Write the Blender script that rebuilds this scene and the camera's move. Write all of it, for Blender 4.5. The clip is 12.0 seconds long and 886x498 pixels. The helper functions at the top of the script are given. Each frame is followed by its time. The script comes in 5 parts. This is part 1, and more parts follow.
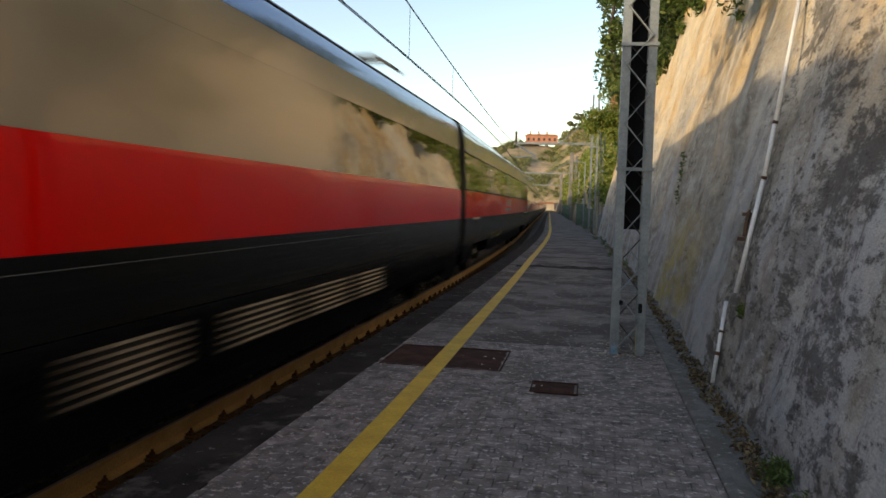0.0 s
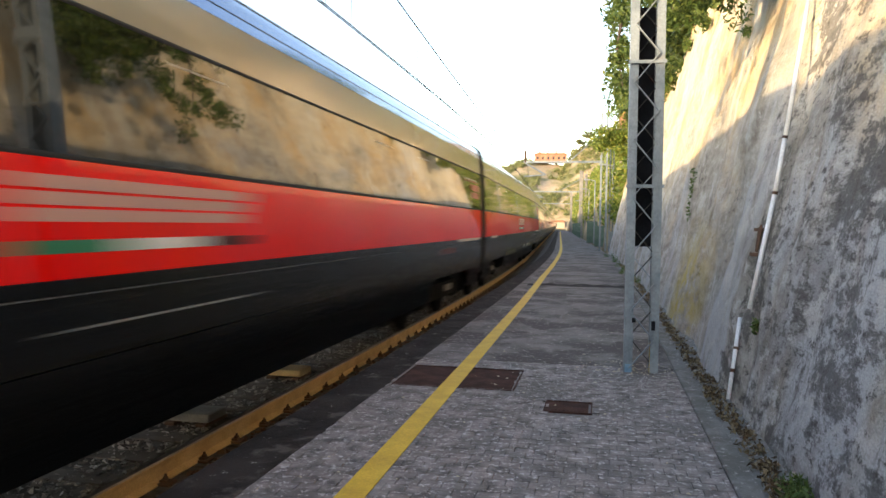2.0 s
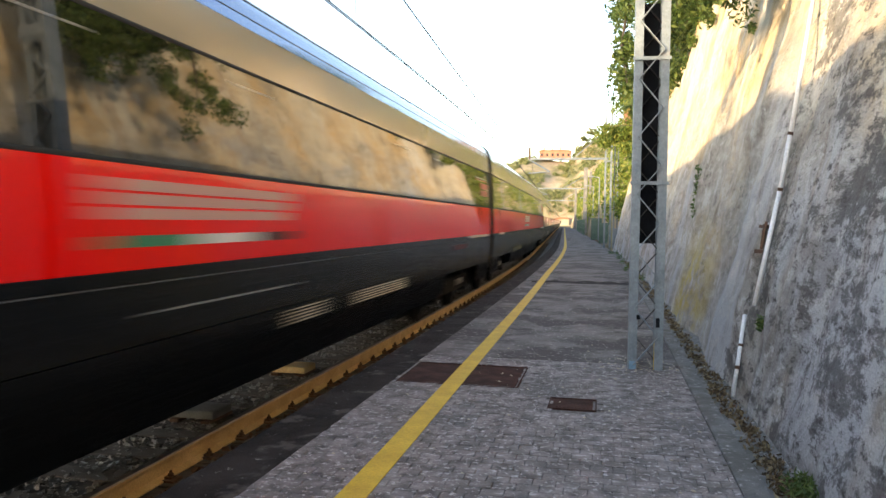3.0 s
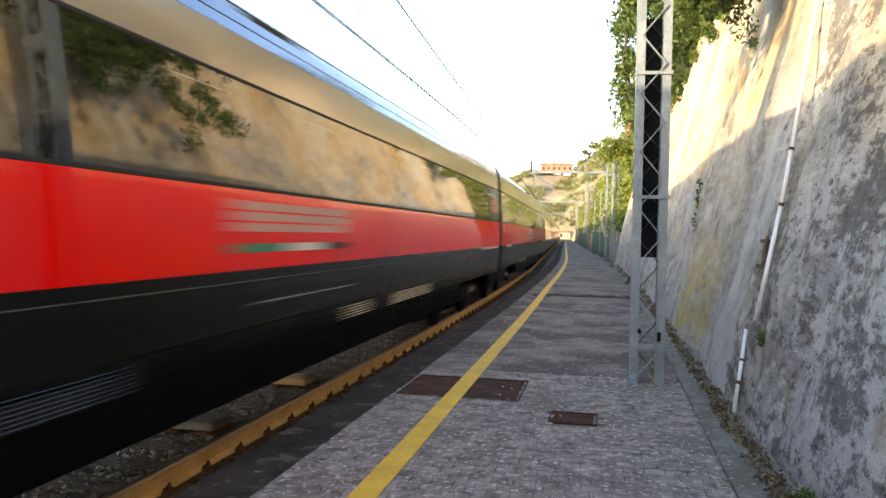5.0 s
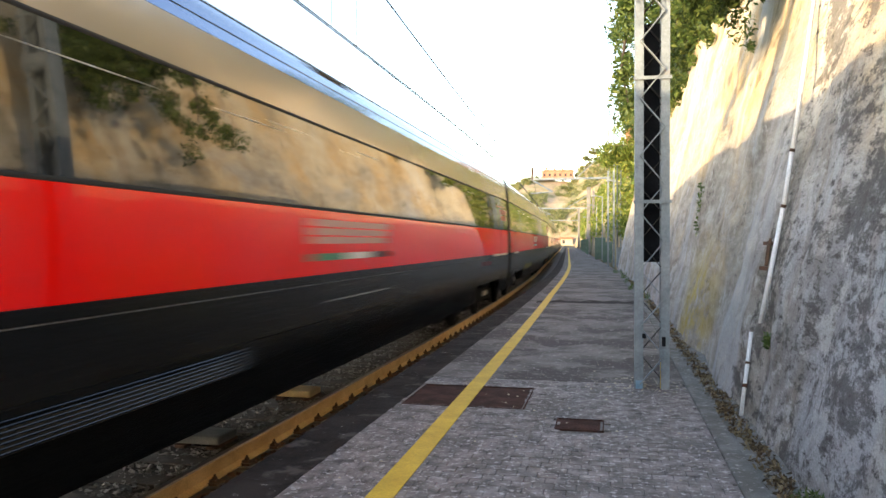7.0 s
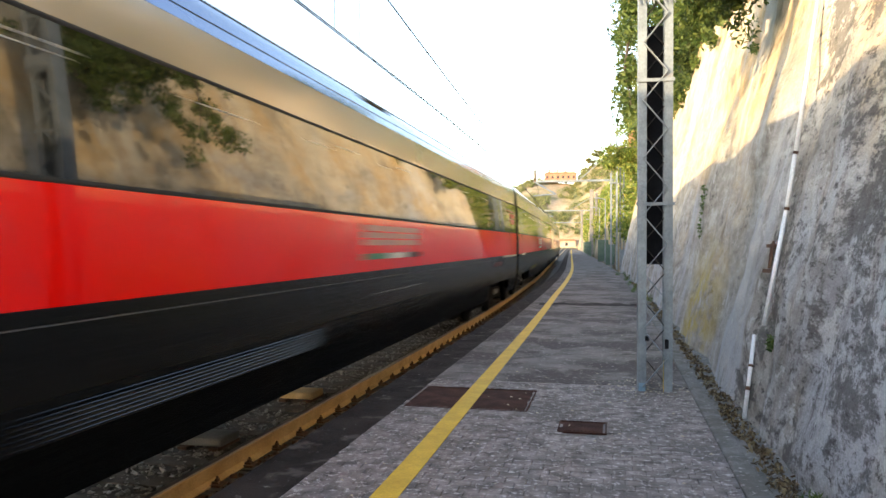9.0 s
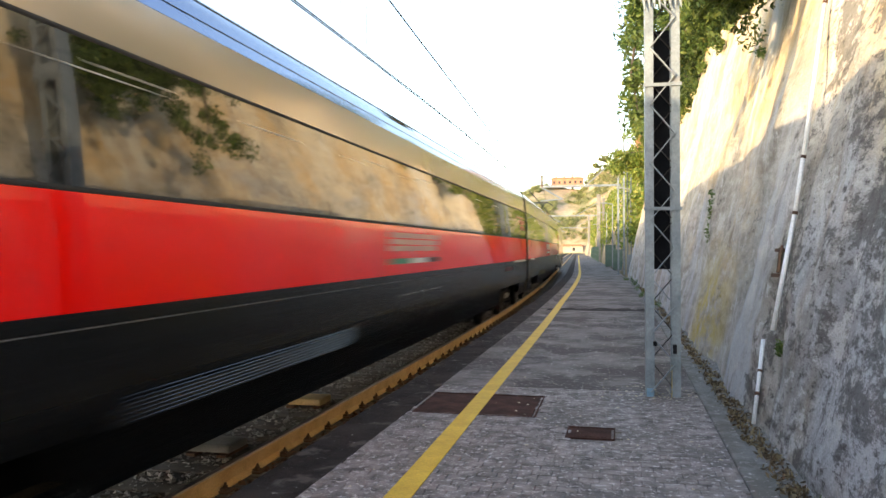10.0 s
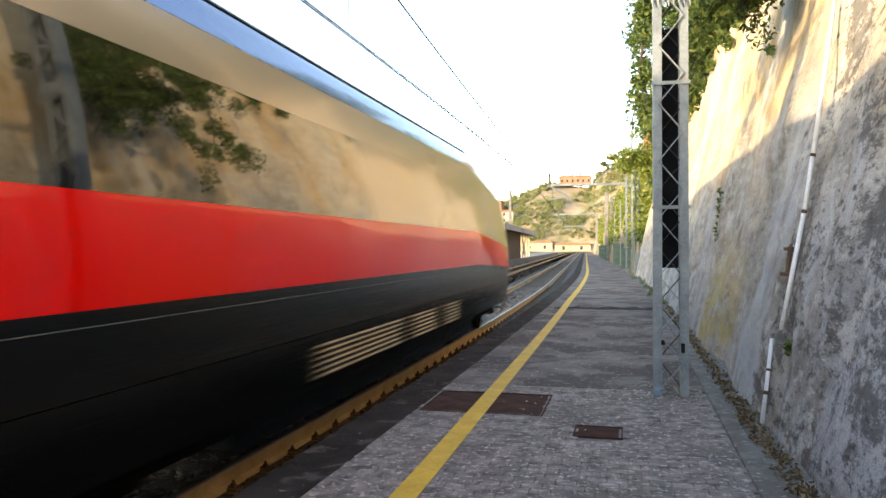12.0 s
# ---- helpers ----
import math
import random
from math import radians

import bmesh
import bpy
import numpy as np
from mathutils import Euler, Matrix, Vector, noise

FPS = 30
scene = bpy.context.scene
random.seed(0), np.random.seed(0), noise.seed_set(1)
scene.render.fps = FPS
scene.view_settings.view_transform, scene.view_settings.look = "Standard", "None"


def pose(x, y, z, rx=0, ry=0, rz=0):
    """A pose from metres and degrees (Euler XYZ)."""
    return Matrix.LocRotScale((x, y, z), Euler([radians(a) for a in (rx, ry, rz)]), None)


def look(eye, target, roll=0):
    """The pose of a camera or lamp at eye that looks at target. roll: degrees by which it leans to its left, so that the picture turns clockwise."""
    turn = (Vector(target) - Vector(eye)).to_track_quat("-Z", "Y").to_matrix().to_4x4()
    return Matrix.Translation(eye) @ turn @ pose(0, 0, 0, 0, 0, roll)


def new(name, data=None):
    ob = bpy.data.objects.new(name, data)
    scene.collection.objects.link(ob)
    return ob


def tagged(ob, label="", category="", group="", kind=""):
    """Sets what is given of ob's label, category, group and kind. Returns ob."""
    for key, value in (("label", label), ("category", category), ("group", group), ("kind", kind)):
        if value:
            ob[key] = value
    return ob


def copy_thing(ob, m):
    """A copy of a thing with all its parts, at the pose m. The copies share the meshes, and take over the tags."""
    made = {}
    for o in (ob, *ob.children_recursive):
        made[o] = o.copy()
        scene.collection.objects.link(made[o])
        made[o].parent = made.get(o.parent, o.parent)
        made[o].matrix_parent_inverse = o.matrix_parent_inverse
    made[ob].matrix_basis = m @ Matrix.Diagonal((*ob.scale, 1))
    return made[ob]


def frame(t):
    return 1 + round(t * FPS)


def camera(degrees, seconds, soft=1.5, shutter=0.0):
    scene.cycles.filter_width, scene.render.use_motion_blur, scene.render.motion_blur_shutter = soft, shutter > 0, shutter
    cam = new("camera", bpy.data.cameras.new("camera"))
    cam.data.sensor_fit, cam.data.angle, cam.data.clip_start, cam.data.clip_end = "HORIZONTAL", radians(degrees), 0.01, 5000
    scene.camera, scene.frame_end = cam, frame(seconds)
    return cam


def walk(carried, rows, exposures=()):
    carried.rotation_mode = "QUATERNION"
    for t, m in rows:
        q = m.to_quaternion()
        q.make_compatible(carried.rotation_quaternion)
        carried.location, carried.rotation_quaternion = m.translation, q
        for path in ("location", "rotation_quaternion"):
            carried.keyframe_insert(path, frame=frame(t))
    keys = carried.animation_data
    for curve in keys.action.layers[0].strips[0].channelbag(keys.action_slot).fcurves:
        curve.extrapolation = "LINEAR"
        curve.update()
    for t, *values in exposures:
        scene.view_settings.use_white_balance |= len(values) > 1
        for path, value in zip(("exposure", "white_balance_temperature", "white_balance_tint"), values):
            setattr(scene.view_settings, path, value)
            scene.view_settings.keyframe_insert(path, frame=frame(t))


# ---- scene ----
cam = camera(60.0, 12.0, soft=1.5, shutter=0.85)
EYE = (0.0, 0.0, 1.35)
# seconds, yaw, pitch, roll of a camera held by hand on one spot
TURNS = [
    (0.0, 10.847, -3.395, -1.673), (0.5, 11.506, -3.211, -1.326), (1.0, 11.662, -1.786, -0.706),
    (1.5, 11.502, -1.682, -0.888), (2.0, 11.618, -1.922, -0.798), (2.5, 11.740, -2.184, -0.858),
    (3.0, 11.931, -2.147, -0.754), (5.0, 12.028, -1.210, -1.119), (5.5, 12.164, -1.575, -0.874),
    (6.0, 12.114, -1.222, -0.398), (6.5, 12.221, -0.998, -0.200), (7.0, 12.202, -0.551, 0.052),
    (9.0, 12.410, -0.395, -0.019), (9.5, 12.753, 0.035, 0.199), (10.0, 12.937, 0.033, 0.221),
    (10.5, 13.032, -0.110, 0.196), (11.0, 13.402, -0.211, -0.007), (11.5, 13.634, -0.238, 0.272),
    (12.0, 13.500, -0.084, 0.150)]
EXPOSURE = [(0.0, -0.13, 7450, 12), (0.5, 0.25, 7450, 12), (0.8, 0.68, 7450, 12), (1.0, 0.96, 7450, 12), (1.5, 1.11, 7450, 12), (2.0, 1.17, 7450, 12), (2.5, 1.24, 7450, 12), (3.2, 1.29, 7450, 12), (10.5, 1.41, 7450, 12), (12.0, 1.29, 7450, 12)]
walk(cam, [(t, pose(*EYE, 90 + p, r, y)) for t, y, p, r in TURNS], exposures=EXPOSURE)

# ---- light: low evening sun from behind and from beyond the train ----
SUN_EL = 6.5
sun_from = Vector((-1.0, -0.98, 1.4 * math.tan(radians(SUN_EL)))).normalized()
world = bpy.data.worlds.new("world")
scene.world = world
world.use_nodes = True
wn = world.node_tree.nodes
sky = wn.new("ShaderNodeTexSky")
sky.sky_type, sky.sun_disc = "NISHITA", False
sky.sun_elevation = radians(SUN_EL + 8.2)
sky.sun_rotation = math.atan2(sun_from.x, sun_from.y)
sky.air_density, sky.dust_density, sky.ozone_density = 1.0, 0.7, 1.0
wn["Background"].inputs["Strength"].default_value = 0.335
world.node_tree.links.new(sky.outputs[0], wn["Background"].inputs["Color"])
sun = new("sun", bpy.data.lights.new("sun", "SUN"))
sun.data.energy, sun.data.angle, sun.data.color = 3.8, radians(0.6), (1.0, 0.80, 0.52)
sun.matrix_world = look(sun_from * 100, (0, 0, 0))


# ---- materials ----
def material(name):
    m = bpy.data.materials.new(name)
    m.use_nodes = True
    return m, m.node_tree.nodes, m.node_tree.links, m.node_tree.nodes["Principled BSDF"]


def ramp(n, stops):
    r = n.new("ShaderNodeValToRGB")
    while len(r.color_ramp.elements) < len(stops):
        r.color_ramp.elements.new(0.5)
    for e, (p, c) in zip(r.color_ramp.elements, stops):
        e.position, e.color = p, (c, c, c, 1) if isinstance(c, (int, float)) else (*c, 1)
    return r


def noise_node(n, l, vec, scale, detail=5.0, rough=0.6, stretch=None, shift=None):
    mp = n.new("ShaderNodeMapping")
    if stretch:
        mp.inputs["Scale"].default_value = stretch
    if shift:
        mp.inputs["Location"].default_value = shift
    l.new(vec, mp.inputs["Vector"])
    t = n.new("ShaderNodeTexNoise")
    t.inputs["Scale"].default_value, t.inputs["Detail"].default_value, t.inputs["Roughness"].default_value = scale, detail, rough
    l.new(mp.outputs[0], t.inputs["Vector"])
    return t.outputs["Fac"]


def mix(n, l, fac, a, b, how="MIX"):
    x = n.new("ShaderNodeMix")
    x.data_type, x.blend_type = "RGBA", how
    for sock, v in ((0, fac), (6, a), (7, b)):
        if isinstance(v, (int, float)):
            x.inputs[sock].default_value = v if sock == 0 else (v, v, v, 1)
        elif isinstance(v, tuple):
            x.inputs[sock].default_value = (*v, 1)
        else:
            l.new(v, x.inputs[sock])
    return x.outputs[2]


def arith(n, l, op, a, b=0.0):
    x = n.new("ShaderNodeMath")
    x.operation, x.use_clamp = op, False
    for i, v in enumerate((a, b)):
        if isinstance(v, (int, float)):
            x.inputs[i].default_value = v
        else:
            l.new(v, x.inputs[i])
    return x.outputs[0]


def bumped(n, l, b, height, strength, distance=0.01):
    x = n.new("ShaderNodeBump")
    x.inputs["Strength"].default_value, x.inputs["Distance"].default_value = strength, distance
    l.new(height, x.inputs["Height"])
    l.new(x.outputs[0], b.inputs["Normal"])


def surface(name, dark, light, scale=4.0, fine=60.0, rough=0.8, metal=0.0, bump=0.3, distance=0.01, vary=0.0, spec=0.5, patch=None, fleck=None):
    """A grained surface: two colours by a coarse noise, a fine grain over it, relief, and a random shade for each piece."""
    m, n, l, b = material(name)
    co = n.new("ShaderNodeTexCoord").outputs["Object"] if not vary else n.new("ShaderNodeNewGeometry").outputs["Position"]
    coarse, grain = noise_node(n, l, co, scale), noise_node(n, l, co, fine, 4.0, 0.7)
    c = mix(n, l, ramp_fac(n, l, coarse, 0.36, 0.64), dark, light)
    c = mix(n, l, 0.6, c, ramp_col(n, l, grain, 0.25, 0.75, 0.35, 1.0), "MULTIPLY")
    if patch:
        big = noise_node(n, l, co, patch[0], 6.0, 0.65)
        c = mix(n, l, ramp_fac(n, l, big, patch[1], patch[2]), c, patch[3])
    if fleck:
        spots = noise_node(n, l, co, fleck[0], 7.0, 0.75, None, (3.0, 8.0, 5.0))
        c = mix(n, l, arith(n, l, "MULTIPLY", ramp_fac(n, l, spots, fleck[1], fleck[2]), 0.8), c, fleck[3])
    if vary:
        info = n.new("ShaderNodeObjectInfo").outputs["Random"]
        isl = n.new("ShaderNodeNewGeometry").outputs["Random Per Island"]
        r = arith(n, l, "FRACT", arith(n, l, "ADD", info, isl))
        c = mix(n, l, vary, c, ramp_col(n, l, r, 0.0, 1.0, 0.35, 1.25), "MULTIPLY")
    l.new(c, b.inputs["Base Color"])
    b.inputs["Roughness"].default_value, b.inputs["Metallic"].default_value = rough, metal
    b.inputs["Specular IOR Level"].default_value = spec
    bumped(n, l, b, arith(n, l, "ADD", arith(n, l, "MULTIPLY", coarse, 0.6), grain), bump, distance)
    return m


def ramp_fac(n, l, v, lo, hi):
    r = ramp(n, [(lo, 0.0), (hi, 1.0)])
    l.new(v, r.inputs[0])
    return r.outputs["Color"]


def ramp_col(n, l, v, lo, hi, a, b):
    r = ramp(n, [(lo, a), (hi, b)])
    l.new(v, r.inputs[0])
    return r.outputs["Color"]


def paint(name, col, rough=0.25, metal=0.0, coat=0.0, dirt=0.15, spec=0.5):
    """Smooth coachwork: a plain colour with faint dirt and waviness."""
    m, n, l, b = material(name)
    co = n.new("ShaderNodeTexCoord").outputs["Object"]
    d = noise_node(n, l, co, 1.3, 5.0, 0.6, (1, 0.25, 1.5))
    g = noise_node(n, l, co, 30.0, 3.0, 0.6)
    c = mix(n, l, dirt, col, ramp_col(n, l, d, 0.3, 0.7, 0.25, 1.0), "MULTIPLY")
    l.new(c, b.inputs["Base Color"])
    l.new(ramp_col(n, l, g, 0.3, 0.7, max(rough - 0.05, 0.0), rough + 0.05), b.inputs["Roughness"])
    b.inputs["Metallic"].default_value, b.inputs["Specular IOR Level"].default_value = metal, spec
    b.inputs["Coat Weight"].default_value, b.inputs["Coat Roughness"].default_value = coat, 0.04
    wave = noise_node(n, l, co, 0.9, 2.0, 0.5)
    bumped(n, l, b, wave, 0.06, 0.02)
    return m


def plaster_wall():
    """Old lime plaster over masonry: cream above, greyer towards the foot, with mould, ochre runs and black streaks."""
    m, n, l, b = material("old_plaster")
    geo = n.new("ShaderNodeNewGeometry")
    co = geo.outputs["Position"]
    sep = n.new("ShaderNodeSeparateXYZ")
    l.new(co, sep.inputs[0])
    yv, zv = sep.outputs["Y"], sep.outputs["Z"]
    flat = n.new("ShaderNodeCombineXYZ")
    l.new(yv, flat.inputs["Y"])
    l.new(zv, flat.inputs["Z"])
    co = flat.outputs[0]

    def soft(v, lo, hi):
        return ramp_fac(n, l, v, lo, hi)

    def times(a, c):
        return arith(n, l, "MULTIPLY", a, c)

    def plus(a, c):
        return arith(n, l, "ADD", a, c)

    def held(v, lo, hi):
        x = n.new("ShaderNodeClamp")
        x.inputs["Min"].default_value, x.inputs["Max"].default_value = lo, hi
        l.new(v, x.inputs["Value"])
        return x.outputs[0]

    big = noise_node(n, l, co, 0.7, 6.0, 0.62, (1, 0.4, 1))
    mid = noise_node(n, l, co, 3.2, 9.0, 0.72, (1, 0.35, 1))
    fine = noise_node(n, l, co, 18.0, 8.0, 0.78, (1, 0.33, 0.8))
    grit = noise_node(n, l, co, 85.0, 4.0, 0.75, (1, 0.4, 1))
    run = noise_node(n, l, co, 1.6, 7.0, 0.68, (1, 0.7, 0.10))
    run2 = noise_node(n, l, co, 4.2, 7.0, 0.7, (1, 0.5, 0.14), (3, 7, 1))
    ochre = noise_node(n, l, co, 0.8, 8.0, 0.72, (1, 0.5, 0.45), (9, 2, 4))
    pale = noise_node(n, l, co, 0.9, 7.0, 0.68, (1, 0.6, 0.28), (1, 11, 6))
    # sound plaster, cream with ochre and whitish fields
    c = mix(n, l, soft(mid, 0.36, 0.64), (0.60, 0.49, 0.34), (0.76, 0.65, 0.46))
    c = mix(n, l, times(soft(ochre, 0.45, 0.60), 0.72), c, (0.60, 0.37, 0.14))
    c = mix(n, l, times(soft(pale, 0.56, 0.62), 0.8), c, (0.72, 0.68, 0.60))
    # uneven grey, stronger towards the foot
    low = plus(times(zv, -0.13), plus(times(big, 1.2), plus(times(fine, 0.25), 0.06)))
    grey = mix(n, l, soft(mid, 0.38, 0.62), (0.18, 0.165, 0.14), (0.43, 0.415, 0.38))
    c = mix(n, l, times(soft(low, 0.30, 0.58), 0.9), c, grey)
    blue = noise_node(n, l, co, 0.7, 5.0, 0.6, (1, 1, 0.3), (5, 1, 2))
    c = mix(n, l, times(soft(low, 0.36, 0.6), times(soft(blue, 0.48, 0.56), 0.7)), c, (0.46, 0.48, 0.50))
    # brown runs from the top
    c = mix(n, l, times(soft(run, 0.58, 0.66), 0.35), c, (0.23, 0.15, 0.085))
    c = mix(n, l, times(soft(run2, 0.60, 0.66), 0.4), c, (0.10, 0.08, 0.06))
    # black mould, thick on the near stretch and thin beyond the pipe
    near = held(times(arith(n, l, "SUBTRACT", 6.7, yv), 0.10), -0.10, 0.008)
    mould = plus(noise_node(n, l, co, 2.8, 11.0, 0.78, (1, 0.40, 0.7), (4, 4, 8)), plus(near, times(fine, 0.55)))
    c = mix(n, l, times(soft(mould, 0.775, 0.835), 0.75), c, (0.055, 0.05, 0.046))
    specks = plus(fine, times(near, 0.6))
    c = mix(n, l, times(soft(specks, 0.56, 0.62), 0.75), c, (0.055, 0.05, 0.045))
    flake = noise_node(n, l, co, 7.0, 9.0, 0.78, (1, 0.4, 0.9), (2, 8, 5))
    c = mix(n, l, times(soft(plus(flake, times(near, -0.4)), 0.54, 0.66), 0.5), c, (0.60, 0.57, 0.50))
    # damp dark blotches
    damp = noise_node(n, l, co, 1.3, 8.0, 0.7, (1, 0.35, 0.5), (7, 9, 3))
    c = mix(n, l, times(soft(damp, 0.52, 0.66), 0.45), c, (0.10, 0.09, 0.07))
    # brown-black grime in ragged fields and thin drips, held to the greyer lower part, thickest on the near stretch
    worn = soft(low, 0.36, 0.60)
    grime = plus(noise_node(n, l, co, 1.3, 12.0, 0.78, (1, 0.5, 0.6), (6, 13, 2)), times(near, 1.2))
    c = mix(n, l, times(worn, times(soft(grime, 0.51, 0.58), 0.42)), c, (0.105, 0.092, 0.078))
    drip = plus(noise_node(n, l, co, 8.0, 9.0, 0.74, (1, 0.6, 0.13), (2, 5, 9)), times(near, 0.8))
    c = mix(n, l, times(worn, times(soft(drip, 0.57, 0.62), 0.6)), c, (0.085, 0.073, 0.06))
    chip = noise_node(n, l, co, 4.0, 12.0, 0.8, (1, 0.5, 0.8), (9, 1, 12))
    c = mix(n, l, times(worn, times(soft(chip, 0.54, 0.59), 0.75)), c, (0.53, 0.52, 0.49))
    # yellow lichen
    lich = noise_node(n, l, co, 1.8, 8.0, 0.74, (1, 0.4, 0.7), (12, 3, 7))
    patch = arith(n, l, "SUBTRACT", 1.0, times(arith(n, l, "ABSOLUTE", arith(n, l, "SUBTRACT", yv, 10.8)), 0.5))
    lowz = arith(n, l, "SUBTRACT", 1.15, times(zv, 0.7))
    c = mix(n, l, times(times(soft(patch, 0.0, 0.8), soft(lowz, 0.0, 0.7)), times(soft(lich, 0.42, 0.54), 0.85)), c, (0.48, 0.36, 0.05))
    c = mix(n, l, 0.55, c, ramp_col(n, l, grit, 0.30, 0.70, 0.35, 1.2), "MULTIPLY")
    l.new(c, b.inputs["Base Color"])
    b.inputs["Roughness"].default_value, b.inputs["Specular IOR Level"].default_value = 0.92, 0.2
    h = plus(times(fine, 1.0), times(grit, 0.35))
    bumped(n, l, b, plus(h, times(mid, 1.5)), 0.6, 0.022)
    return m


def foliage(name, a, b_, c_):
    m, n, l, b = material(name)
    isl = n.new("ShaderNodeNewGeometry").outputs["Random Per Island"]
    r = ramp(n, [(0.0, a), (0.55, b_), (1.0, c_)])
    l.new(isl, r.inputs[0])
    l.new(r.outputs["Color"], b.inputs["Base Color"])
    b.inputs["Roughness"].default_value, b.inputs["Specular IOR Level"].default_value = 0.55, 0.35
    tr = n.new("ShaderNodeBsdfTranslucent")
    l.new(r.outputs["Color"], tr.inputs["Color"])
    ms = n.new("ShaderNodeMixShader")
    ms.inputs[0].default_value = 0.3
    l.new(b.outputs[0], ms.inputs[1])
    l.new(tr.outputs[0], ms.inputs[2])
    l.new(ms.outputs[0], n["Material Output"].inputs["Surface"])
    return m


M_WALL = plaster_wall()
M_PAVER = surface("paver", (0.11, 0.092, 0.084), (0.35, 0.305, 0.285), 7.0, 60.0, 0.82, bump=0.9, distance=0.007, vary=0.2, patch=(1.1, 0.50, 0.62, (0.125, 0.108, 0.10)), fleck=(20.0, 0.55, 0.60, (0.56, 0.52, 0.50)))
M_EDGE = surface("dirty_asphalt_edge", (0.022, 0.018, 0.016), (0.052, 0.043, 0.038), 2.2, 90.0, 0.95, bump=0.7, distance=0.008, spec=0.12, patch=(3.0, 0.56, 0.64, (0.085, 0.073, 0.066)), fleck=(16.0, 0.63, 0.69, (0.45, 0.43, 0.41)))
M_KERB = surface("kerb_cement", (0.13, 0.125, 0.115), (0.22, 0.21, 0.195), 5.0, 60.0, 0.9, bump=0.6, distance=0.008, patch=(3.2, 0.48, 0.60, (0.10, 0.092, 0.078)), fleck=(15.0, 0.57, 0.63, (0.42, 0.39, 0.37)))
M_JOINT = surface("joint_sand", (0.15, 0.132, 0.124), (0.25, 0.222, 0.21), 9.0, 90.0, 0.95)
M_ASPHALT = surface("asphalt", (0.125, 0.108, 0.10), (0.26, 0.228, 0.215), 2.2, 40.0, 0.85, bump=0.7, distance=0.006, spec=0.25, patch=(0.9, 0.48, 0.55, (0.075, 0.062, 0.056)), fleck=(15.0, 0.57, 0.62, (0.44, 0.40, 0.38)))
M_CONCRETE = surface("concrete", (0.17, 0.165, 0.16), (0.28, 0.27, 0.26), 2.5, 80.0, 0.88, bump=0.35, distance=0.006, patch=(4.0, 0.58, 0.75, (0.12, 0.115, 0.10)))
M_SOIL = surface("soil", (0.07, 0.05, 0.035), (0.15, 0.11, 0.08), 7.0, 70.0, 0.95, bump=0.8, distance=0.02)
M_BALLAST = surface("ballast_stone", (0.045, 0.037, 0.031), (0.15, 0.132, 0.115), 6.0, 50.0, 0.9, bump=0.5, vary=0.6)
M_STONE = surface("pale_stone", (0.10, 0.09, 0.08), (0.36, 0.34, 0.32), 6.0, 50.0, 0.4, bump=0.5, vary=0.6)
M_RAILSIDE = surface("rusty_rail", (0.60, 0.40, 0.19), (0.76, 0.54, 0.28), 3.0, 60.0, 0.7, metal=0.0, bump=0.2, distance=0.003)
M_RAILTOP = surface("polished_rail", (0.22, 0.20, 0.18), (0.32, 0.29, 0.26), 2.0, 80.0, 0.45, metal=0.7, bump=0.05)
M_CLIP = surface("rusty_clip", (0.07, 0.035, 0.02), (0.14, 0.07, 0.035), 8.0, 60.0, 0.85)
M_SLEEPER = surface("sleeper_concrete", (0.055, 0.045, 0.038), (0.11, 0.095, 0.08), 4.0, 60.0, 0.9)
# rear lacing of the near mast: its shade is put into this darker steel
M_SHADESTEEL = surface("shaded_steel", (0.04, 0.036, 0.034), (0.075, 0.066, 0.06), 6.0, 60.0, 0.8, bump=0.1)
# grey steel with the blue of skylight put into its colours
M_STEEL = surface("galvanised_steel", (0.19, 0.225, 0.25), (0.29, 0.33, 0.355), 5.0, 60.0, 0.55, metal=0.25, bump=0.08, patch=(3.0, 0.62, 0.78, (0.27, 0.20, 0.14)))
M_DARKPANEL = surface("dark_panel", (0.010, 0.010, 0.012), (0.018, 0.018, 0.021), 3.0, 50.0, 0.85, bump=0.05, spec=0.15)
M_WHITEPIPE = surface("white_plastic", (0.66, 0.67, 0.68), (0.80, 0.80, 0.80), 2.0, 60.0, 0.4, bump=0.05)
M_YELLOW = surface("yellow_paint", (0.68, 0.41, 0.018), (0.84, 0.54, 0.03), 4.0, 90.0, 0.7, bump=0.25, distance=0.003, patch=(9.0, 0.66, 0.80, (0.30, 0.22, 0.06)))
M_RUSTPLATE = surface("rusty_plate", (0.040, 0.018, 0.014), (0.095, 0.043, 0.032), 5.0, 60.0, 0.92, bump=0.4, distance=0.004, spec=0.15, fleck=(18.0, 0.64, 0.70, (0.22, 0.17, 0.15)))
M_RED = paint("red_coachwork", (0.96, 0.004, 0.0015), 0.4, 0.0, 0.7, 0.06, 0.02)
M_DULLRED = paint("dull_red_mark", (0.075, 0.005, 0.009), 0.4, 0.0, 0.0, 0.1, 0.2)
M_SIGNRED = paint("sign_red", (0.42, 0.07, 0.045), 0.4)
M_CREAM = paint("silver_grey_coachwork", (0.40, 0.335, 0.255), 0.22, 0.35, 0.3, 0.15)
M_DARK = paint("dark_grey_coachwork", (0.006, 0.0065, 0.007), 0.25, 0.0, 0.05, 0.4, 0.18)
# silver roof; the sky's blue reflection is put into its base colour
M_ROOF = paint("sky_tinted_roof_coachwork", (0.12, 0.18, 0.32), 0.18, 0.55, 0.2, 0.2)
M_GLASS = paint("tinted_window_glass", (0.006, 0.005, 0.004), 0.03, 0.0, 0.0, 0.0, 1.0)
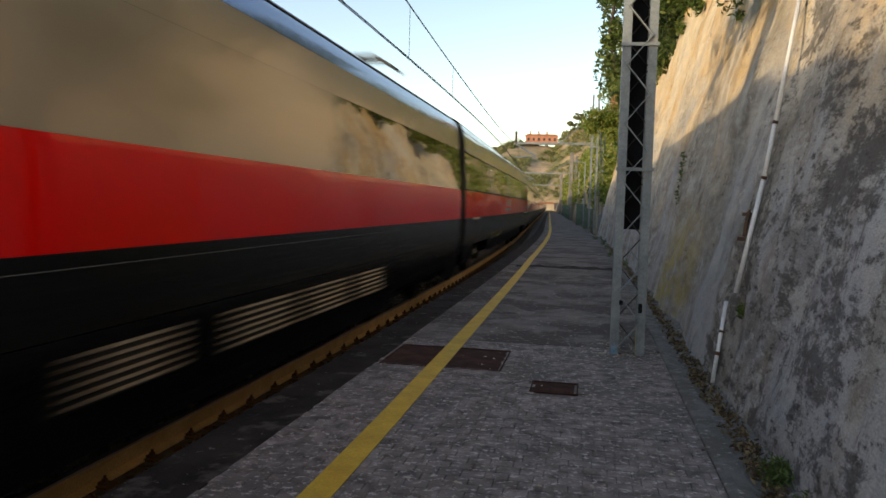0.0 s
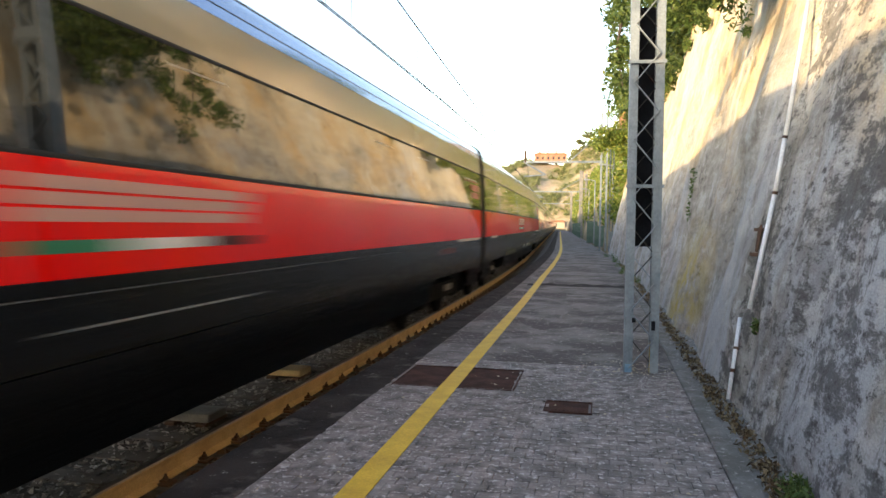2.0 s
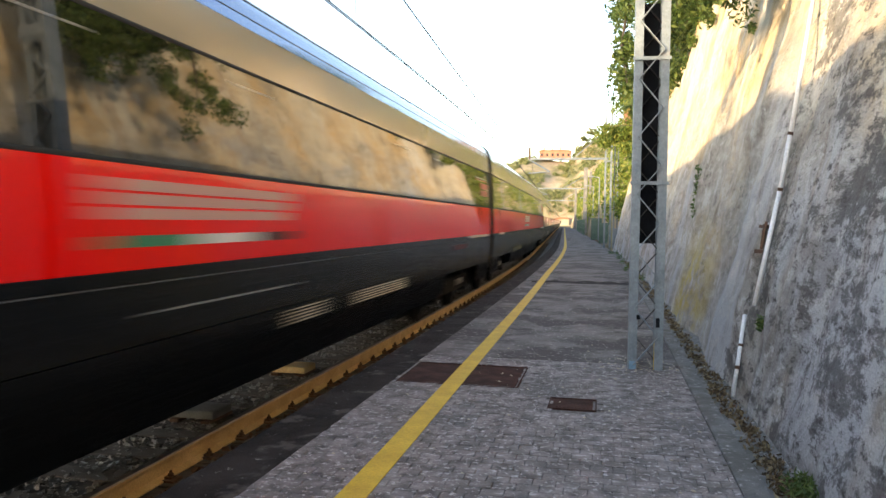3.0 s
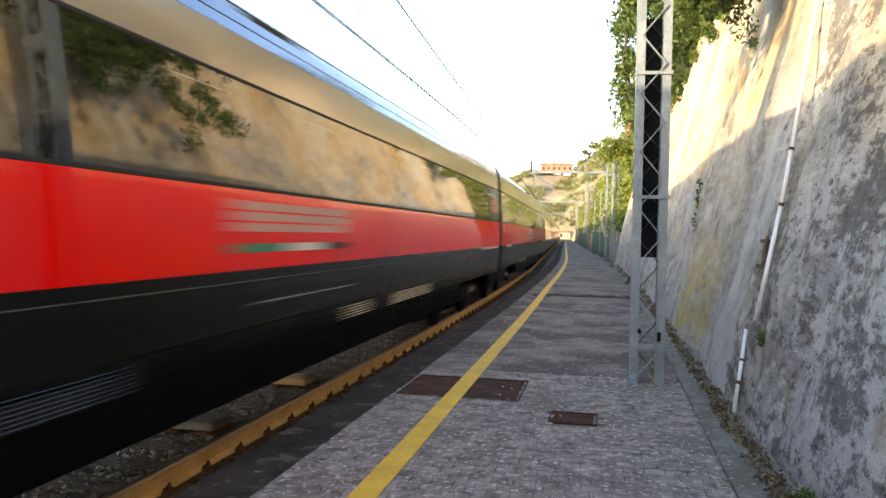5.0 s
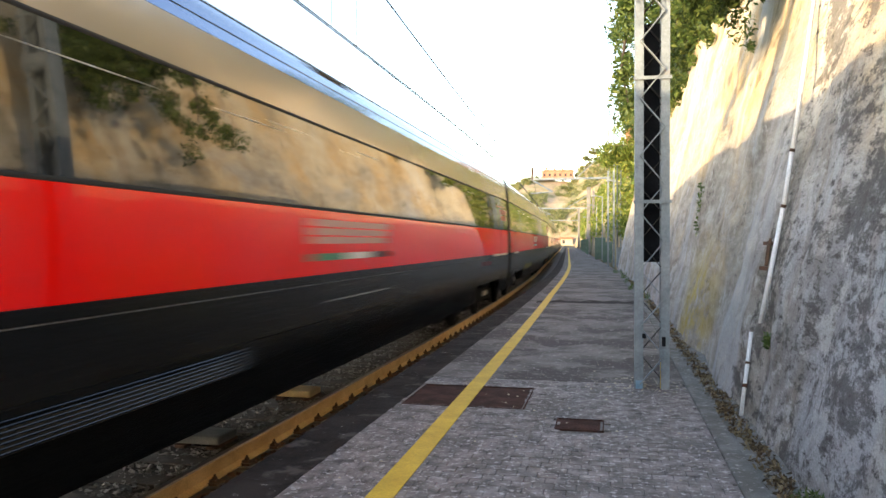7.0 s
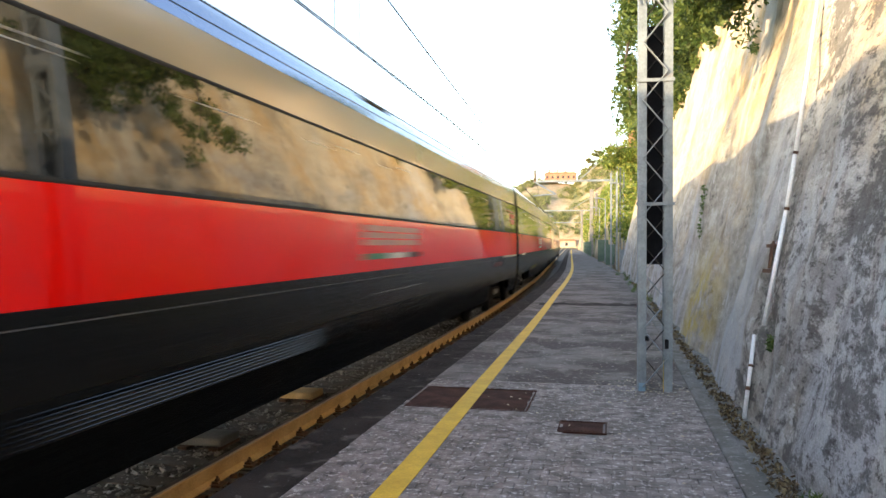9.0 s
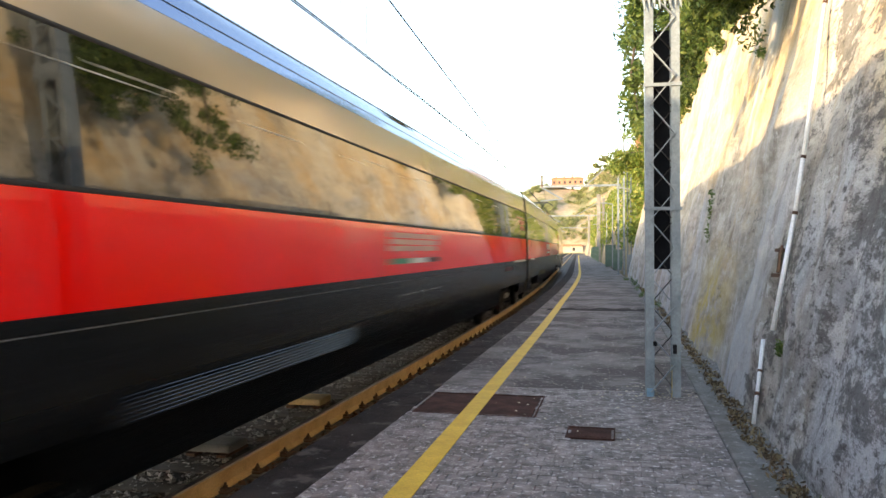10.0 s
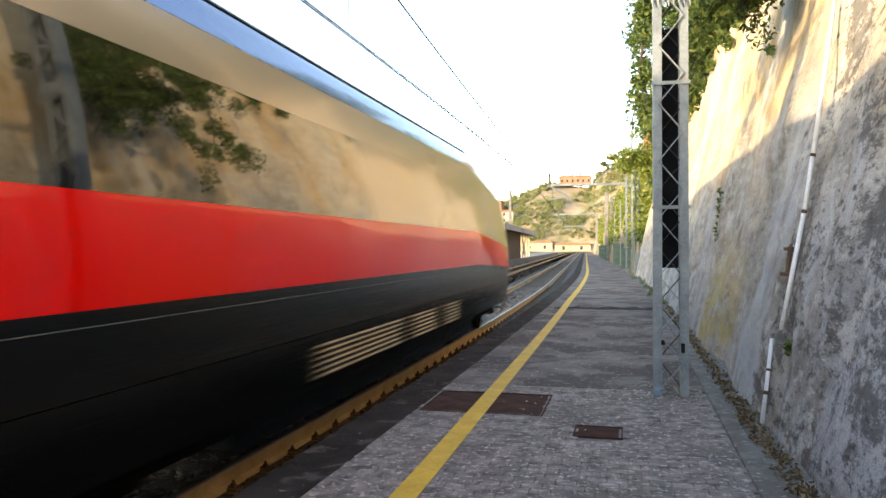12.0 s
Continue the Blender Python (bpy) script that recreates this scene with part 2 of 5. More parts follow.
M_GLASS.node_tree.nodes["Principled BSDF"].inputs["IOR"].default_value = 1.56
M_RUBBER = surface("black_rubber", (0.012, 0.012, 0.012), (0.025, 0.025, 0.025), 5.0, 60.0, 0.8)
M_BELLOWS = surface("bellows_rubber", (0.02, 0.017, 0.014), (0.036, 0.03, 0.025), 5.0, 60.0, 0.7, spec=0.3)
M_BOGIE = surface("bogie_grime", (0.006, 0.0055, 0.005), (0.014, 0.012, 0.011), 5.0, 40.0, 0.9, spec=0.12)
M_AXLEBOX = surface("pale_axle_box", (0.25, 0.24, 0.22), (0.36, 0.34, 0.31), 5.0, 50.0, 0.6)
M_PIN = paint("white_line", (0.40, 0.40, 0.38), 0.25, 0.6)
M_LETTER = paint("faded_lettering", (0.62, 0.34, 0.29), 0.4)
M_LABEL = paint("white_label", (0.85, 0.84, 0.80), 0.4)
M_GREENBAR = paint("green_mark", (0.02, 0.22, 0.11), 0.35)
M_LOUVRE = surface("louvre_metal", (0.17, 0.13, 0.09), (0.28, 0.21, 0.14), 4.0, 50.0, 0.4, metal=0.3, bump=0.05)
M_COACHSLAT = surface("dark_slat_metal", (0.045, 0.048, 0.056), (0.075, 0.08, 0.09), 4.0, 50.0, 0.22, metal=0.9, bump=0.05)
M_STEP = surface("step_metal", (0.50, 0.42, 0.30), (0.66, 0.56, 0.41), 4.0, 50.0, 0.4, metal=0.1, bump=0.05)
M_WIRE = surface("weathered_copper", (0.03, 0.035, 0.04), (0.07, 0.075, 0.08), 4.0, 30.0, 0.6, metal=0.5)
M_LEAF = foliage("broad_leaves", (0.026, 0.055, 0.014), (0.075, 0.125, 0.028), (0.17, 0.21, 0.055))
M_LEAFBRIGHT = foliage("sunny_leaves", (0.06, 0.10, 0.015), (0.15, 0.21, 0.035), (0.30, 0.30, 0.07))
# leaves of the far hill, with distance haze put into paler colours
M_LEAFFAR = foliage("hazy_scrub", (0.10, 0.13, 0.045), (0.20, 0.22, 0.085), (0.36, 0.33, 0.16))
M_LEAFDRY = foliage("dry_leaves", (0.05, 0.032, 0.018), (0.14, 0.092, 0.045), (0.32, 0.25, 0.14))
M_BARK = surface("bark", (0.06, 0.045, 0.035), (0.13, 0.10, 0.08), 6.0, 50.0, 0.9, bump=0.7, distance=0.02)
M_HILL = surface("hillside_soil", (0.17, 0.17, 0.07), (0.50, 0.36, 0.24), 0.09, 0.9, 0.95, bump=0.4, distance=0.4)
M_TERRA = surface("terracotta_plaster", (0.42, 0.17, 0.11), (0.54, 0.25, 0.16), 0.4, 8.0, 0.9)
M_PALE = surface("pale_plaster", (0.48, 0.42, 0.35), (0.62, 0.55, 0.46), 0.4, 8.0, 0.9)
M_HAZE = surface("cream_plaster", (0.36, 0.31, 0.24), (0.48, 0.42, 0.33), 0.3, 6.0, 0.9)
M_TILE = surface("roof_tiles", (0.30, 0.13, 0.08), (0.42, 0.20, 0.12), 1.5, 12.0, 0.9)
M_WINDOWDARK = surface("dark_window", (0.03, 0.03, 0.035), (0.05, 0.05, 0.055), 1.0, 10.0, 0.2)
M_FENCE = surface("green_fence_paint", (0.06, 0.12, 0.09), (0.10, 0.17, 0.13), 3.0, 40.0, 0.5)
M_SHELTER = surface("brown_panel", (0.06, 0.022, 0.013), (0.10, 0.04, 0.022), 2.0, 20.0, 0.7)
M_BLUE = surface("blue_sign", (0.02, 0.09, 0.32), (0.03, 0.12, 0.40), 2.0, 30.0, 0.4)
M_FOOT = surface("pale_blue_paint", (0.16, 0.30, 0.42), (0.24, 0.40, 0.52), 6.0, 60.0, 0.6)
M_WEED = foliage("weeds", (0.035, 0.07, 0.015), (0.08, 0.13, 0.03), (0.14, 0.18, 0.05))


# ---- mesh helpers ----
def finish(name, bm, mat, parent=None, label="", smooth=False):
    me = bpy.data.meshes.new(name)
    bmesh.ops.recalc_face_normals(bm, faces=bm.faces)
    bm.to_mesh(me)
    bm.free()
    me.materials.append(mat)
    if smooth:
        for p in me.polygons:
            p.use_smooth = True
    ob = new(name, me)
    if parent:
        ob.parent = parent
    if label:
        tagged(ob, label)
    return ob


part = finish


def raw(name, verts, faces, mat, parent=None, smooth=False):
    me = bpy.data.meshes.new(name)
    me.from_pydata([tuple(v) for v in verts], [], [tuple(f) for f in faces])
    me.materials.append(mat)
    if smooth:
        for p in me.polygons:
            p.use_smooth = True
    ob = new(name, me)
    if parent:
        ob.parent = parent
    return ob


def box(bm, x0, x1, y0, y1, z0, z1, bevel=0.0, m=None):
    vs = bmesh.ops.create_cube(bm, size=1)["verts"]
    bmesh.ops.scale(bm, vec=(x1 - x0, y1 - y0, z1 - z0), verts=vs)
    bmesh.ops.translate(bm, vec=((x0 + x1) / 2, (y0 + y1) / 2, (z0 + z1) / 2), verts=vs)
    if m is not None:
        bmesh.ops.transform(bm, matrix=m, verts=vs)
    if bevel:
        es = list({e for v in vs for e in v.link_edges})
        bmesh.ops.bevel(bm, geom=es, offset=bevel, segments=2, profile=0.6, affect="EDGES")


def bar(bm, a, b, w, d=None, round_=0, w2=None):
    """A straight bar from a to b: square (w by d), or round with that many sides."""
    a, b = Vector(a), Vector(b)
    m = Matrix.Translation((a + b) / 2) @ (b - a).to_track_quat("Z", "Y").to_matrix().to_4x4()
    ln = (b - a).length
    if round_:
        bmesh.ops.create_cone(bm, cap_ends=True, segments=round_, radius1=w, radius2=w if w2 is None else w2, depth=ln, matrix=m)
    else:
        vs = bmesh.ops.create_cube(bm, size=1)["verts"]
        bmesh.ops.transform(bm, matrix=m @ Matrix.Diagonal((w, d or w, ln, 1)), verts=vs)


def made(name, parts_fn, mat, parent=None, label="", smooth=False):
    bm = bmesh.new()
    parts_fn(bm)
    return finish(name, bm, mat, parent, label, smooth)


def boxed(name, mat, dims, parent=None, label="", bevel=0.0):
    return made(name, lambda bm: box(bm, *dims, bevel), mat, parent, label)


def empty(name, x=0, y=0, z=0):
    ob = new(name)
    ob.location = (x, y, z)
    return ob


def leaves(rng, centres, radii, count, size, flat=0.7):
    """Many small leaf quads scattered in blobs."""
    centres, radii = np.asarray(centres, float), np.asarray(radii, float)
    pick = rng.integers(0, len(centres), count)
    v = rng.normal(size=(count, 3))
    v /= np.linalg.norm(v, axis=1)[:, None]
    r = rng.random(count) ** 0.45
    p = centres[pick] + v * (radii[pick] * r[:, None])
    u = rng.normal(size=(count, 3))
    u /= np.linalg.norm(u, axis=1)[:, None]
    w = np.cross(u, rng.normal(size=(count, 3)))
    w /= np.linalg.norm(w, axis=1)[:, None]
    s = (size * (0.6 + 0.8 * rng.random(count)))[:, None]
    vs = np.stack([p - u * s, p + w * s * flat * 0.55, p + u * s, p - w * s * flat * 0.55], 1).reshape(-1, 3)
    return vs, np.arange(count * 4).reshape(-1, 4)


# ---- the line of the track ----
XC, RAIL = -4.15, -0.55
K = 0.844       # the plan of the platform, wall and bank was drawn at 1 : 0.844


def bend(y):
    """How far the line swings to the left at y metres ahead: straight, a curve, straight again."""
    a = min(max(y - 10.0, 0.0), 37.0)
    return -0.0007 * a * a - 0.0518 * max(y - 47.0, 0.0)


def stations(y0, y1, near=1.0, far=8.0):
    ys, y = [], y0
    while y < y1:
        ys.append(y)
        y += near if y < 60 else far
    return ys + [y1]


def sweep(section, ys, shift=0.0, k=1.0, closed=True):
    """A section of (x, z) points carried along the line."""
    n = len(section)
    vs = [(x + shift + k * bend(y), y, z) for y in ys for x, z in section]
    fs = []
    for i in range(len(ys) - 1):
        for j in range(n if closed else n - 1):
            a, b = i * n + j, i * n + (j + 1) % n
            fs.append((a, b, b + n, a + n))
    if closed:
        fs += [tuple(range(n)), tuple(range((len(ys) - 1) * n, len(ys) * n))[::-1]]
    return vs, fs


def settle(ob):
    """Brings a thing from the plan's measure to metres, meshes and places alike."""
    for o in (ob, *ob.children_recursive):
        o.location = o.location * K
        if o.data:
            o.data.transform(Matrix.Scale(K, 4))
    return ob


# ---- ground, platform ----
ground = boxed("ground", M_SOIL, (-1500, 1500, -1500, 2500, -1.5, -0.97))
tagged(ground, "bare brown soil and gravel beyond the railway", "ground", kind="structure")

vs, fs = sweep([(-5.8, -0.97), (-1.9, -0.97), (-1.6, -0.738), (1.0, -0.738), (2.02, -0.738), (2.02, -0.97)], stations(-25, 345), XC)
trackbed = raw("trackbed", vs, fs, M_BALLAST)
tagged(trackbed, "grey brown ballast bed under two railway tracks", "ground", kind="structure")

platform = empty("platform")
tagged(platform, "long low station platform paved with worn grey setts", "platform", kind="structure")
vs, fs = sweep([(-2.10, -0.96), (-2.10, -0.02), (-1.73, -0.02), (-1.73, -0.012), (0.82, -0.012), (0.82, -0.96)], stations(-25, 170))
raw("platform_base", vs, fs, M_JOINT, platform)
vs, fs = sweep([(-2.11, -0.12), (-2.11, -0.012), (-1.735, -0.008), (-1.735, -0.12)], stations(-25, 170))
tagged(raw("edge_strip", vs, fs, M_EDGE, platform), "dark patched asphalt strip along the edge")
vs, fs = sweep([(-1.73, -0.011), (-1.73, 0.0), (0.70, 0.0), (0.70, -0.011)], stations(7.5, 170))
tagged(raw("far_surface", vs, fs, M_ASPHALT, platform), "grey asphalt surface")
vs, fs = sweep([(0.704, -0.2), (0.704, 0.004), (0.712, 0.010), (0.83, 0.008), (0.84, -0.012), (0.84, -0.2)], stations(-10, 37))
tagged(raw("kerb", vs, fs, M_KERB, platform), "smooth concrete gutter edge")
vs, fs = sweep([(0.84, -0.2), (0.84, -0.02), (0.99, -0.008), (1.2, 0.06), (1.2, -0.2)], stations(-10, 37))
tagged(raw("gutter", vs, fs, M_KERB, platform), "dirty cement gutter at the foot of the wall")

vs, fs = sweep([(-0.074, 0.002), (-0.074, 0.0055), (0.074, 0.0055), (0.074, 0.002)], stations(0.5, 168), -1.178)
# the painted line draws away from the wall over the first metres
vs = [(x - 0.012 * min(max(y - 4.0, 0.0), 16.0), y, z) for x, y, z in vs]
line = raw("safety_line", vs, fs, M_YELLOW, platform)
tagged(line, "worn yellow painted safety line")


# a mossy joint that runs across the paving
rj = random.Random(4)
vs, fs = [], []
for i in range(15):
    x = -1.55 + 2.25 * i / 14
    vs += [(x + bend(17), 17.0 + rj.uniform(-0.12, 0.12), 0.0022), (x + bend(17), 17.7 + rj.uniform(-0.3, 0.3), 0.0022)]
    if i:
        fs.append((2 * i - 2, 2 * i, 2 * i + 1, 2 * i - 1))
tagged(raw("joint_moss", vs, fs, M_EDGE, platform), "dark mossy joint across the paving")


def cover(name, x0, x1, y0, y1, ribs, label):
    e = empty(name, (x0 + x1) / 2, (y0 + y1) / 2, 0)
    hx, hy = (x1 - x0) / 2, (y1 - y0) / 2
    tagged(e, label, "manhole cover")

    def rim(bm):
        for q in ((-hx, hx, -hy, -hy + 0.012), (-hx, hx, hy - 0.012, hy), (-hx, -hx + 0.012, -hy + 0.012, hy - 0.012), (hx - 0.012, hx, -hy + 0.012, hy - 0.012)):
            box(bm, *q, -0.01, 0.004)
    made("frame", rim, M_RUSTPLATE, e)

    def plate(bm):
        box(bm, -hx + 0.0124, hx - 0.034, -hy + 0.034, hy - 0.034, -0.02, -0.002)
    made("plate", plate, M_RUSTPLATE, e)
    k = int((hx * 2 - 0.1) / ribs) if ribs < 0.04 else 0
    for i in range(k):
        x = -hx + 0.06 + (i + 0.5) * (2 * hx - 0.12) / k
        boxed("rib", M_RUSTPLATE, (x - ribs * 0.28, x + ribs * 0.28, -hy + 0.05, hy - 0.05, 0.001, 0.005), e)
    return e


settle(cover("manhole_cover", -0.455, -0.04, 6.58, 7.0, 0.035, "small square rusty ribbed iron cover set in the paving"))
settle(cover("manhole_cover", -2.0, -1.39, 7.30, 8.36, 0.05, "large rusty brown iron cover plate crossed by the yellow line"))
settle(cover("manhole_cover", -1.38, -0.79, 7.30, 8.36, 0.05, "large rusty brown iron cover plate beside the yellow line"))
HOLES = [(-0.40, -0.02, 5.54, 5.925), (-1.70, -0.65, 6.15, 7.07)]


# ---- rails ----
RAILSEC = [(-0.075, 0.0), (-0.075, 0.012), (-0.012, 0.03), (-0.012, 0.12), (-0.036, 0.135), (-0.036, 0.160)]
RAILSEC = RAILSEC + [(-x, z) for x, z in RAILSEC[::-1]]
HEADSEC = [(-0.036, 0.1602), (-0.028, 0.172), (0.028, 0.172), (0.036, 0.1602)]


def track(shift, label, y0, y1):
    e = empty("railway_track")
    tagged(e, label, "railway track", "railway tracks", "structure")
    for s in (-0.7525, 0.7525):
        vs, fs = sweep([(x, z + RAIL - 0.172) for x, z in RAILSEC], stations(y0, y1), XC + shift + s)
        r = raw("rail", vs, fs, M_RAILSIDE, e)
        tagged(r, "rusty orange steel rail")
        vs, fs = sweep([(x, z + RAIL - 0.172) for x, z in HEADSEC], stations(y0, y1), XC + shift + s)
        raw("rail_head", vs, fs, M_RAILTOP, r)
    return e


near_track = track(0.0, "railway track with rusty rails on concrete sleepers", -22, 340)
far_track = track(-3.75, "second railway track with rusty rails", -22, 340)


def clip_mesh():
    bm = bmesh.new()
    box(bm, -0.04, 0.07, -0.07, 0.07, 0.0, 0.016)
    box(bm, -0.03, 0.035, -0.03, 0.03, 0.016, 0.034, 0.005)
    bar(bm, (0.01, 0, 0.03), (0.01, 0, 0.078), 0.011, round_=6)
    bar(bm, (0.01, 0, 0.034), (0.01, 0, 0.056), 0.021, round_=6)
    me = bpy.data.meshes.new("clip")
    bm.to_mesh(me)
    bm.free()
    me.materials.append(M_CLIP)
    return me


CLIP = clip_mesh()
SLEEPER = None
y = 1.2
while y < 75:
    b = bend(y)
    if SLEEPER is None:
        bm = bmesh.new()
        box(bm, -1.3, 1.3, -0.13, 0.13, -0.2, 0.0, 0.015)
        so = finish("sleeper", bm, M_SLEEPER, near_track)
        SLEEPER = so.data
    else:
        so = new("sleeper", SLEEPER)
        so.parent = near_track
    so.location = (XC + b, y, RAIL - 0.173)
    if y < 40:
        for s in (-1, 1):
            o = new("clip", CLIP)
            o.parent = near_track
            o.location = (XC + b + 0.7525 + s * 0.085, y, RAIL - 0.172)
            o.rotation_euler = (0, 0, 0 if s > 0 else math.pi)
    y += 0.6


def balise(y, colour, label):
    """A low transponder box bolted on a sleeper between the rails."""
    e = empty("balise", XC + 0.1 + bend(y), y, RAIL - 0.173)
    made("housing", lambda bm: [box(bm, -0.24, 0.24, -0.20, 0.20, 0.03, 0.12, 0.03)], colour, e)
    for sx in (-1, 1):
        boxed("foot", M_CLIP, (sx * 0.17 - 0.05, sx * 0.17 + 0.05, -0.24, 0.24, 0.0, 0.03), e)
        made("bolt", lambda bm: bar(bm, (sx * 0.17, 0.22, 0.03), (sx * 0.17, 0.22, 0.06), 0.018, round_=6), M_CLIP, e)
    return tagged(e, label, "balise", "track transponders")


balise(7.2, M_CONCRETE, "low grey transponder box lying between the rails")
# the warm light on this second box is put into its ochre colour
balise(9.6, M_RAILSIDE, "low transponder box coloured as lit orange, lying between the rails")


def stones(name, rng, n, area, size, mat, label, z0):
    """Loose ballast stones as small crushed tetrahedra and wedges, one object."""
    vs, fs = [], []
    base = np.array([(-1, -1, -.6), (1, -1, -.6), (1, 1, -.6), (-1, 1, -.6), (-.6, -.7, .7), (.7, -.5, .6), (.5, .7, .8), (-.7, .5, .6)])
    quads = [(0, 1, 2, 3), (4, 5, 6, 7), (0, 1, 5, 4), (1, 2, 6, 5), (2, 3, 7, 6), (3, 0, 4, 7)]
    for i in range(n):
        x, y = rng.uniform(*area[0]), area[1][0] + (area[1][1] - area[1][0]) * rng.random() ** 1.8
        s = size * rng.uniform(0.5, 1.2)
        q = np.array(Euler(rng.uniform(0, 6.28, 3)).to_matrix())
        p = (base + rng.uniform(-.25, .25, (8, 3))) * s * rng.uniform(0.7, 1.1, 3)
        p = p @ q.T + np.array([x + bend(y), y, z0 + rng.uniform(-0.2, 0.5) * s])
        k = len(vs)
        vs += [tuple(v) for v in p]
        fs += [tuple(k + j for j in f) for f in quads]
    return tagged(raw(name, vs, fs, mat), label, "ballast", kind="stuff")


RNG = np.random.default_rng(7)
stones("ballast", RNG, 16000, ((-5.6, -3.5), (2.5, 40)), 0.026, M_STONE, "loose grey and brown crushed ballast stones between the rails", -0.75)
stones("ballast", RNG, 2600, ((-3.30, -2.15), (2.5, 32)), 0.03, M_CLIP, "rusty brown ballast stones beside the rail", -0.74)
stones("ballast", RNG, 5000, ((-10.5, -3.4), (17, 110)), 0.05, M_BALLAST, "pale grey ballast stones on the far tracks", -0.75)


# ---- retaining wall ----
def wall_base(y):
    return 1.22 + 0.85 * bend(y)


def wall_top(y):
    if y < 30:
        return 8.3
    return 8.3 - (y - 30) / 15.8 * 3.3


LEAN = 0.22


def retaining_wall():
    ys = list(np.arange(-14, 3, 1.0)) + list(np.arange(3, 20, 0.12)) + list(np.arange(20, 45.81, 0.25))
    nz = 60
    vs, fs = [], []
    for y in ys:
        for j in range(nz + 1):
            z = -0.3 + (wall_top(y) + 0.3) * j / nz
            q = Vector((0.0, y * 0.5, z * 0.5))
            dx = 0.09 * (noise.noise(q) + 0.5 * noise.noise(q * 2.3)) + 0.025 * noise.noise(q * 7.0)
            # shallow upright ribs where old shuttering stood
            dx += 0.035 * max(0.0, math.sin(y * 2.4 + 0.6 * noise.noise(Vector((3, y * 0.4, z * 0.2)))) - 0.55)
            vs.append((wall_base(y) + LEAN * z + dx, y + 0.04 * noise.noise(q * 1.7), z))
    for i in range(len(ys) - 1):
        for j in range(nz):
            a = i * (nz + 1) + j
            fs.append((a, a + 1, a + nz + 2, a + nz + 1))
    n = len(vs)
    # back and top give it thickness
    for y in ys:
        vs.append((wall_base(y) + 4.5, y, wall_top(y)))
        vs.append((wall_base(y) + 4.5, y, -0.3))
    for i in range(len(ys) - 1):
        a, b = i * (nz + 1) + nz, (i + 1) * (nz + 1) + nz
        c, d = n + 2 * i, n + 2 * (i + 1)
        fs += [(a, c, d, b), (c, c + 1, d + 1, d)]
    for i in (0, len(ys) - 1):
        a = i * (nz + 1)
        fs.append(tuple(range(a, a + nz + 1)) + (n + 2 * i, n + 2 * i + 1))
    return raw("wall_right", vs, fs, M_WALL, smooth=True)


wall = retaining_wall()
settle(wall)
tagged(wall, "tall leaning retaining wall of stained peeling cream plaster", "wall", kind="structure")


def on_wall(y, z, out=0.03):
    return (wall_base(y) + LEAN * z - out, y, z)


# white conduit on the wall
pipe = empty("drain_pipe")
tagged(pipe, "thin white plastic pipe running up the plastered wall", "pipe")


def pipe_piece(name, pts, r, mat, label=""):
    def f(bm):
        for a, b in zip(pts, pts[1:]):
            bar(bm, a, b, r, round_=12)
    return made(name, f, mat, pipe, label, True)


pipe_piece("lower_pipe", [on_wall(7.32, 0.03, 0.06), on_wall(7.68, 0.74, 0.07)], 0.019, M_WHITEPIPE)
zs = [0.86, 1.92, 2.45, 4.08, 6.2, 8.2]
yy = [7.30, 7.51, 7.71, 8.40, 9.1, 9.6]
for i in range(5):
    pipe_piece("pipe_length", [on_wall(yy[i], zs[i] + 0.01, 0.085), on_wall(yy[i + 1], zs[i + 1] - 0.01, 0.085)], 0.021, M_WHITEPIPE)
for i in range(1, 5):
    pipe_piece("joint_collar", [on_wall(yy[i], zs[i] - 0.015, 0.085), on_wall(yy[i], zs[i] + 0.015, 0.085)], 0.025, M_CLIP, "dark rubber joint collar")
pipe_piece("joint_collar", [on_wall(7.435, 0.26, 0.062), on_wall(7.45, 0.29, 0.062)], 0.023, M_CLIP, "dark rubber joint collar")
pipe_piece("joint_collar", [on_wall(7.535, 0.46, 0.065), on_wall(7.545, 0.48, 0.065)], 0.023, M_CLIP, "dark rubber joint collar")

settle(pipe)
bracket = empty("wall_bracket")
tagged(bracket, "small rusty iron bracket fixed to the wall", "bracket")
made("plate", lambda bm: [bar(bm, on_wall(7.80, 1.37, 0.05), on_wall(7.92, 1.62, 0.05), 0.018, 0.03), bar(bm, on_wall(7.87, 1.37, 0.05), on_wall(7.99, 1.6, 0.05), 0.014, 0.02)], M_CLIP, bracket)
for zz in (1.34, 1.58):
    made("lug", lambda bm: [bar(bm, on_wall(7.24 + 0.4 * zz, zz, 0.03), on_wall(7.42 + 0.4 * zz, zz, 0.07), 0.03, 0.035)], M_CLIP, bracket)


settle(bracket)


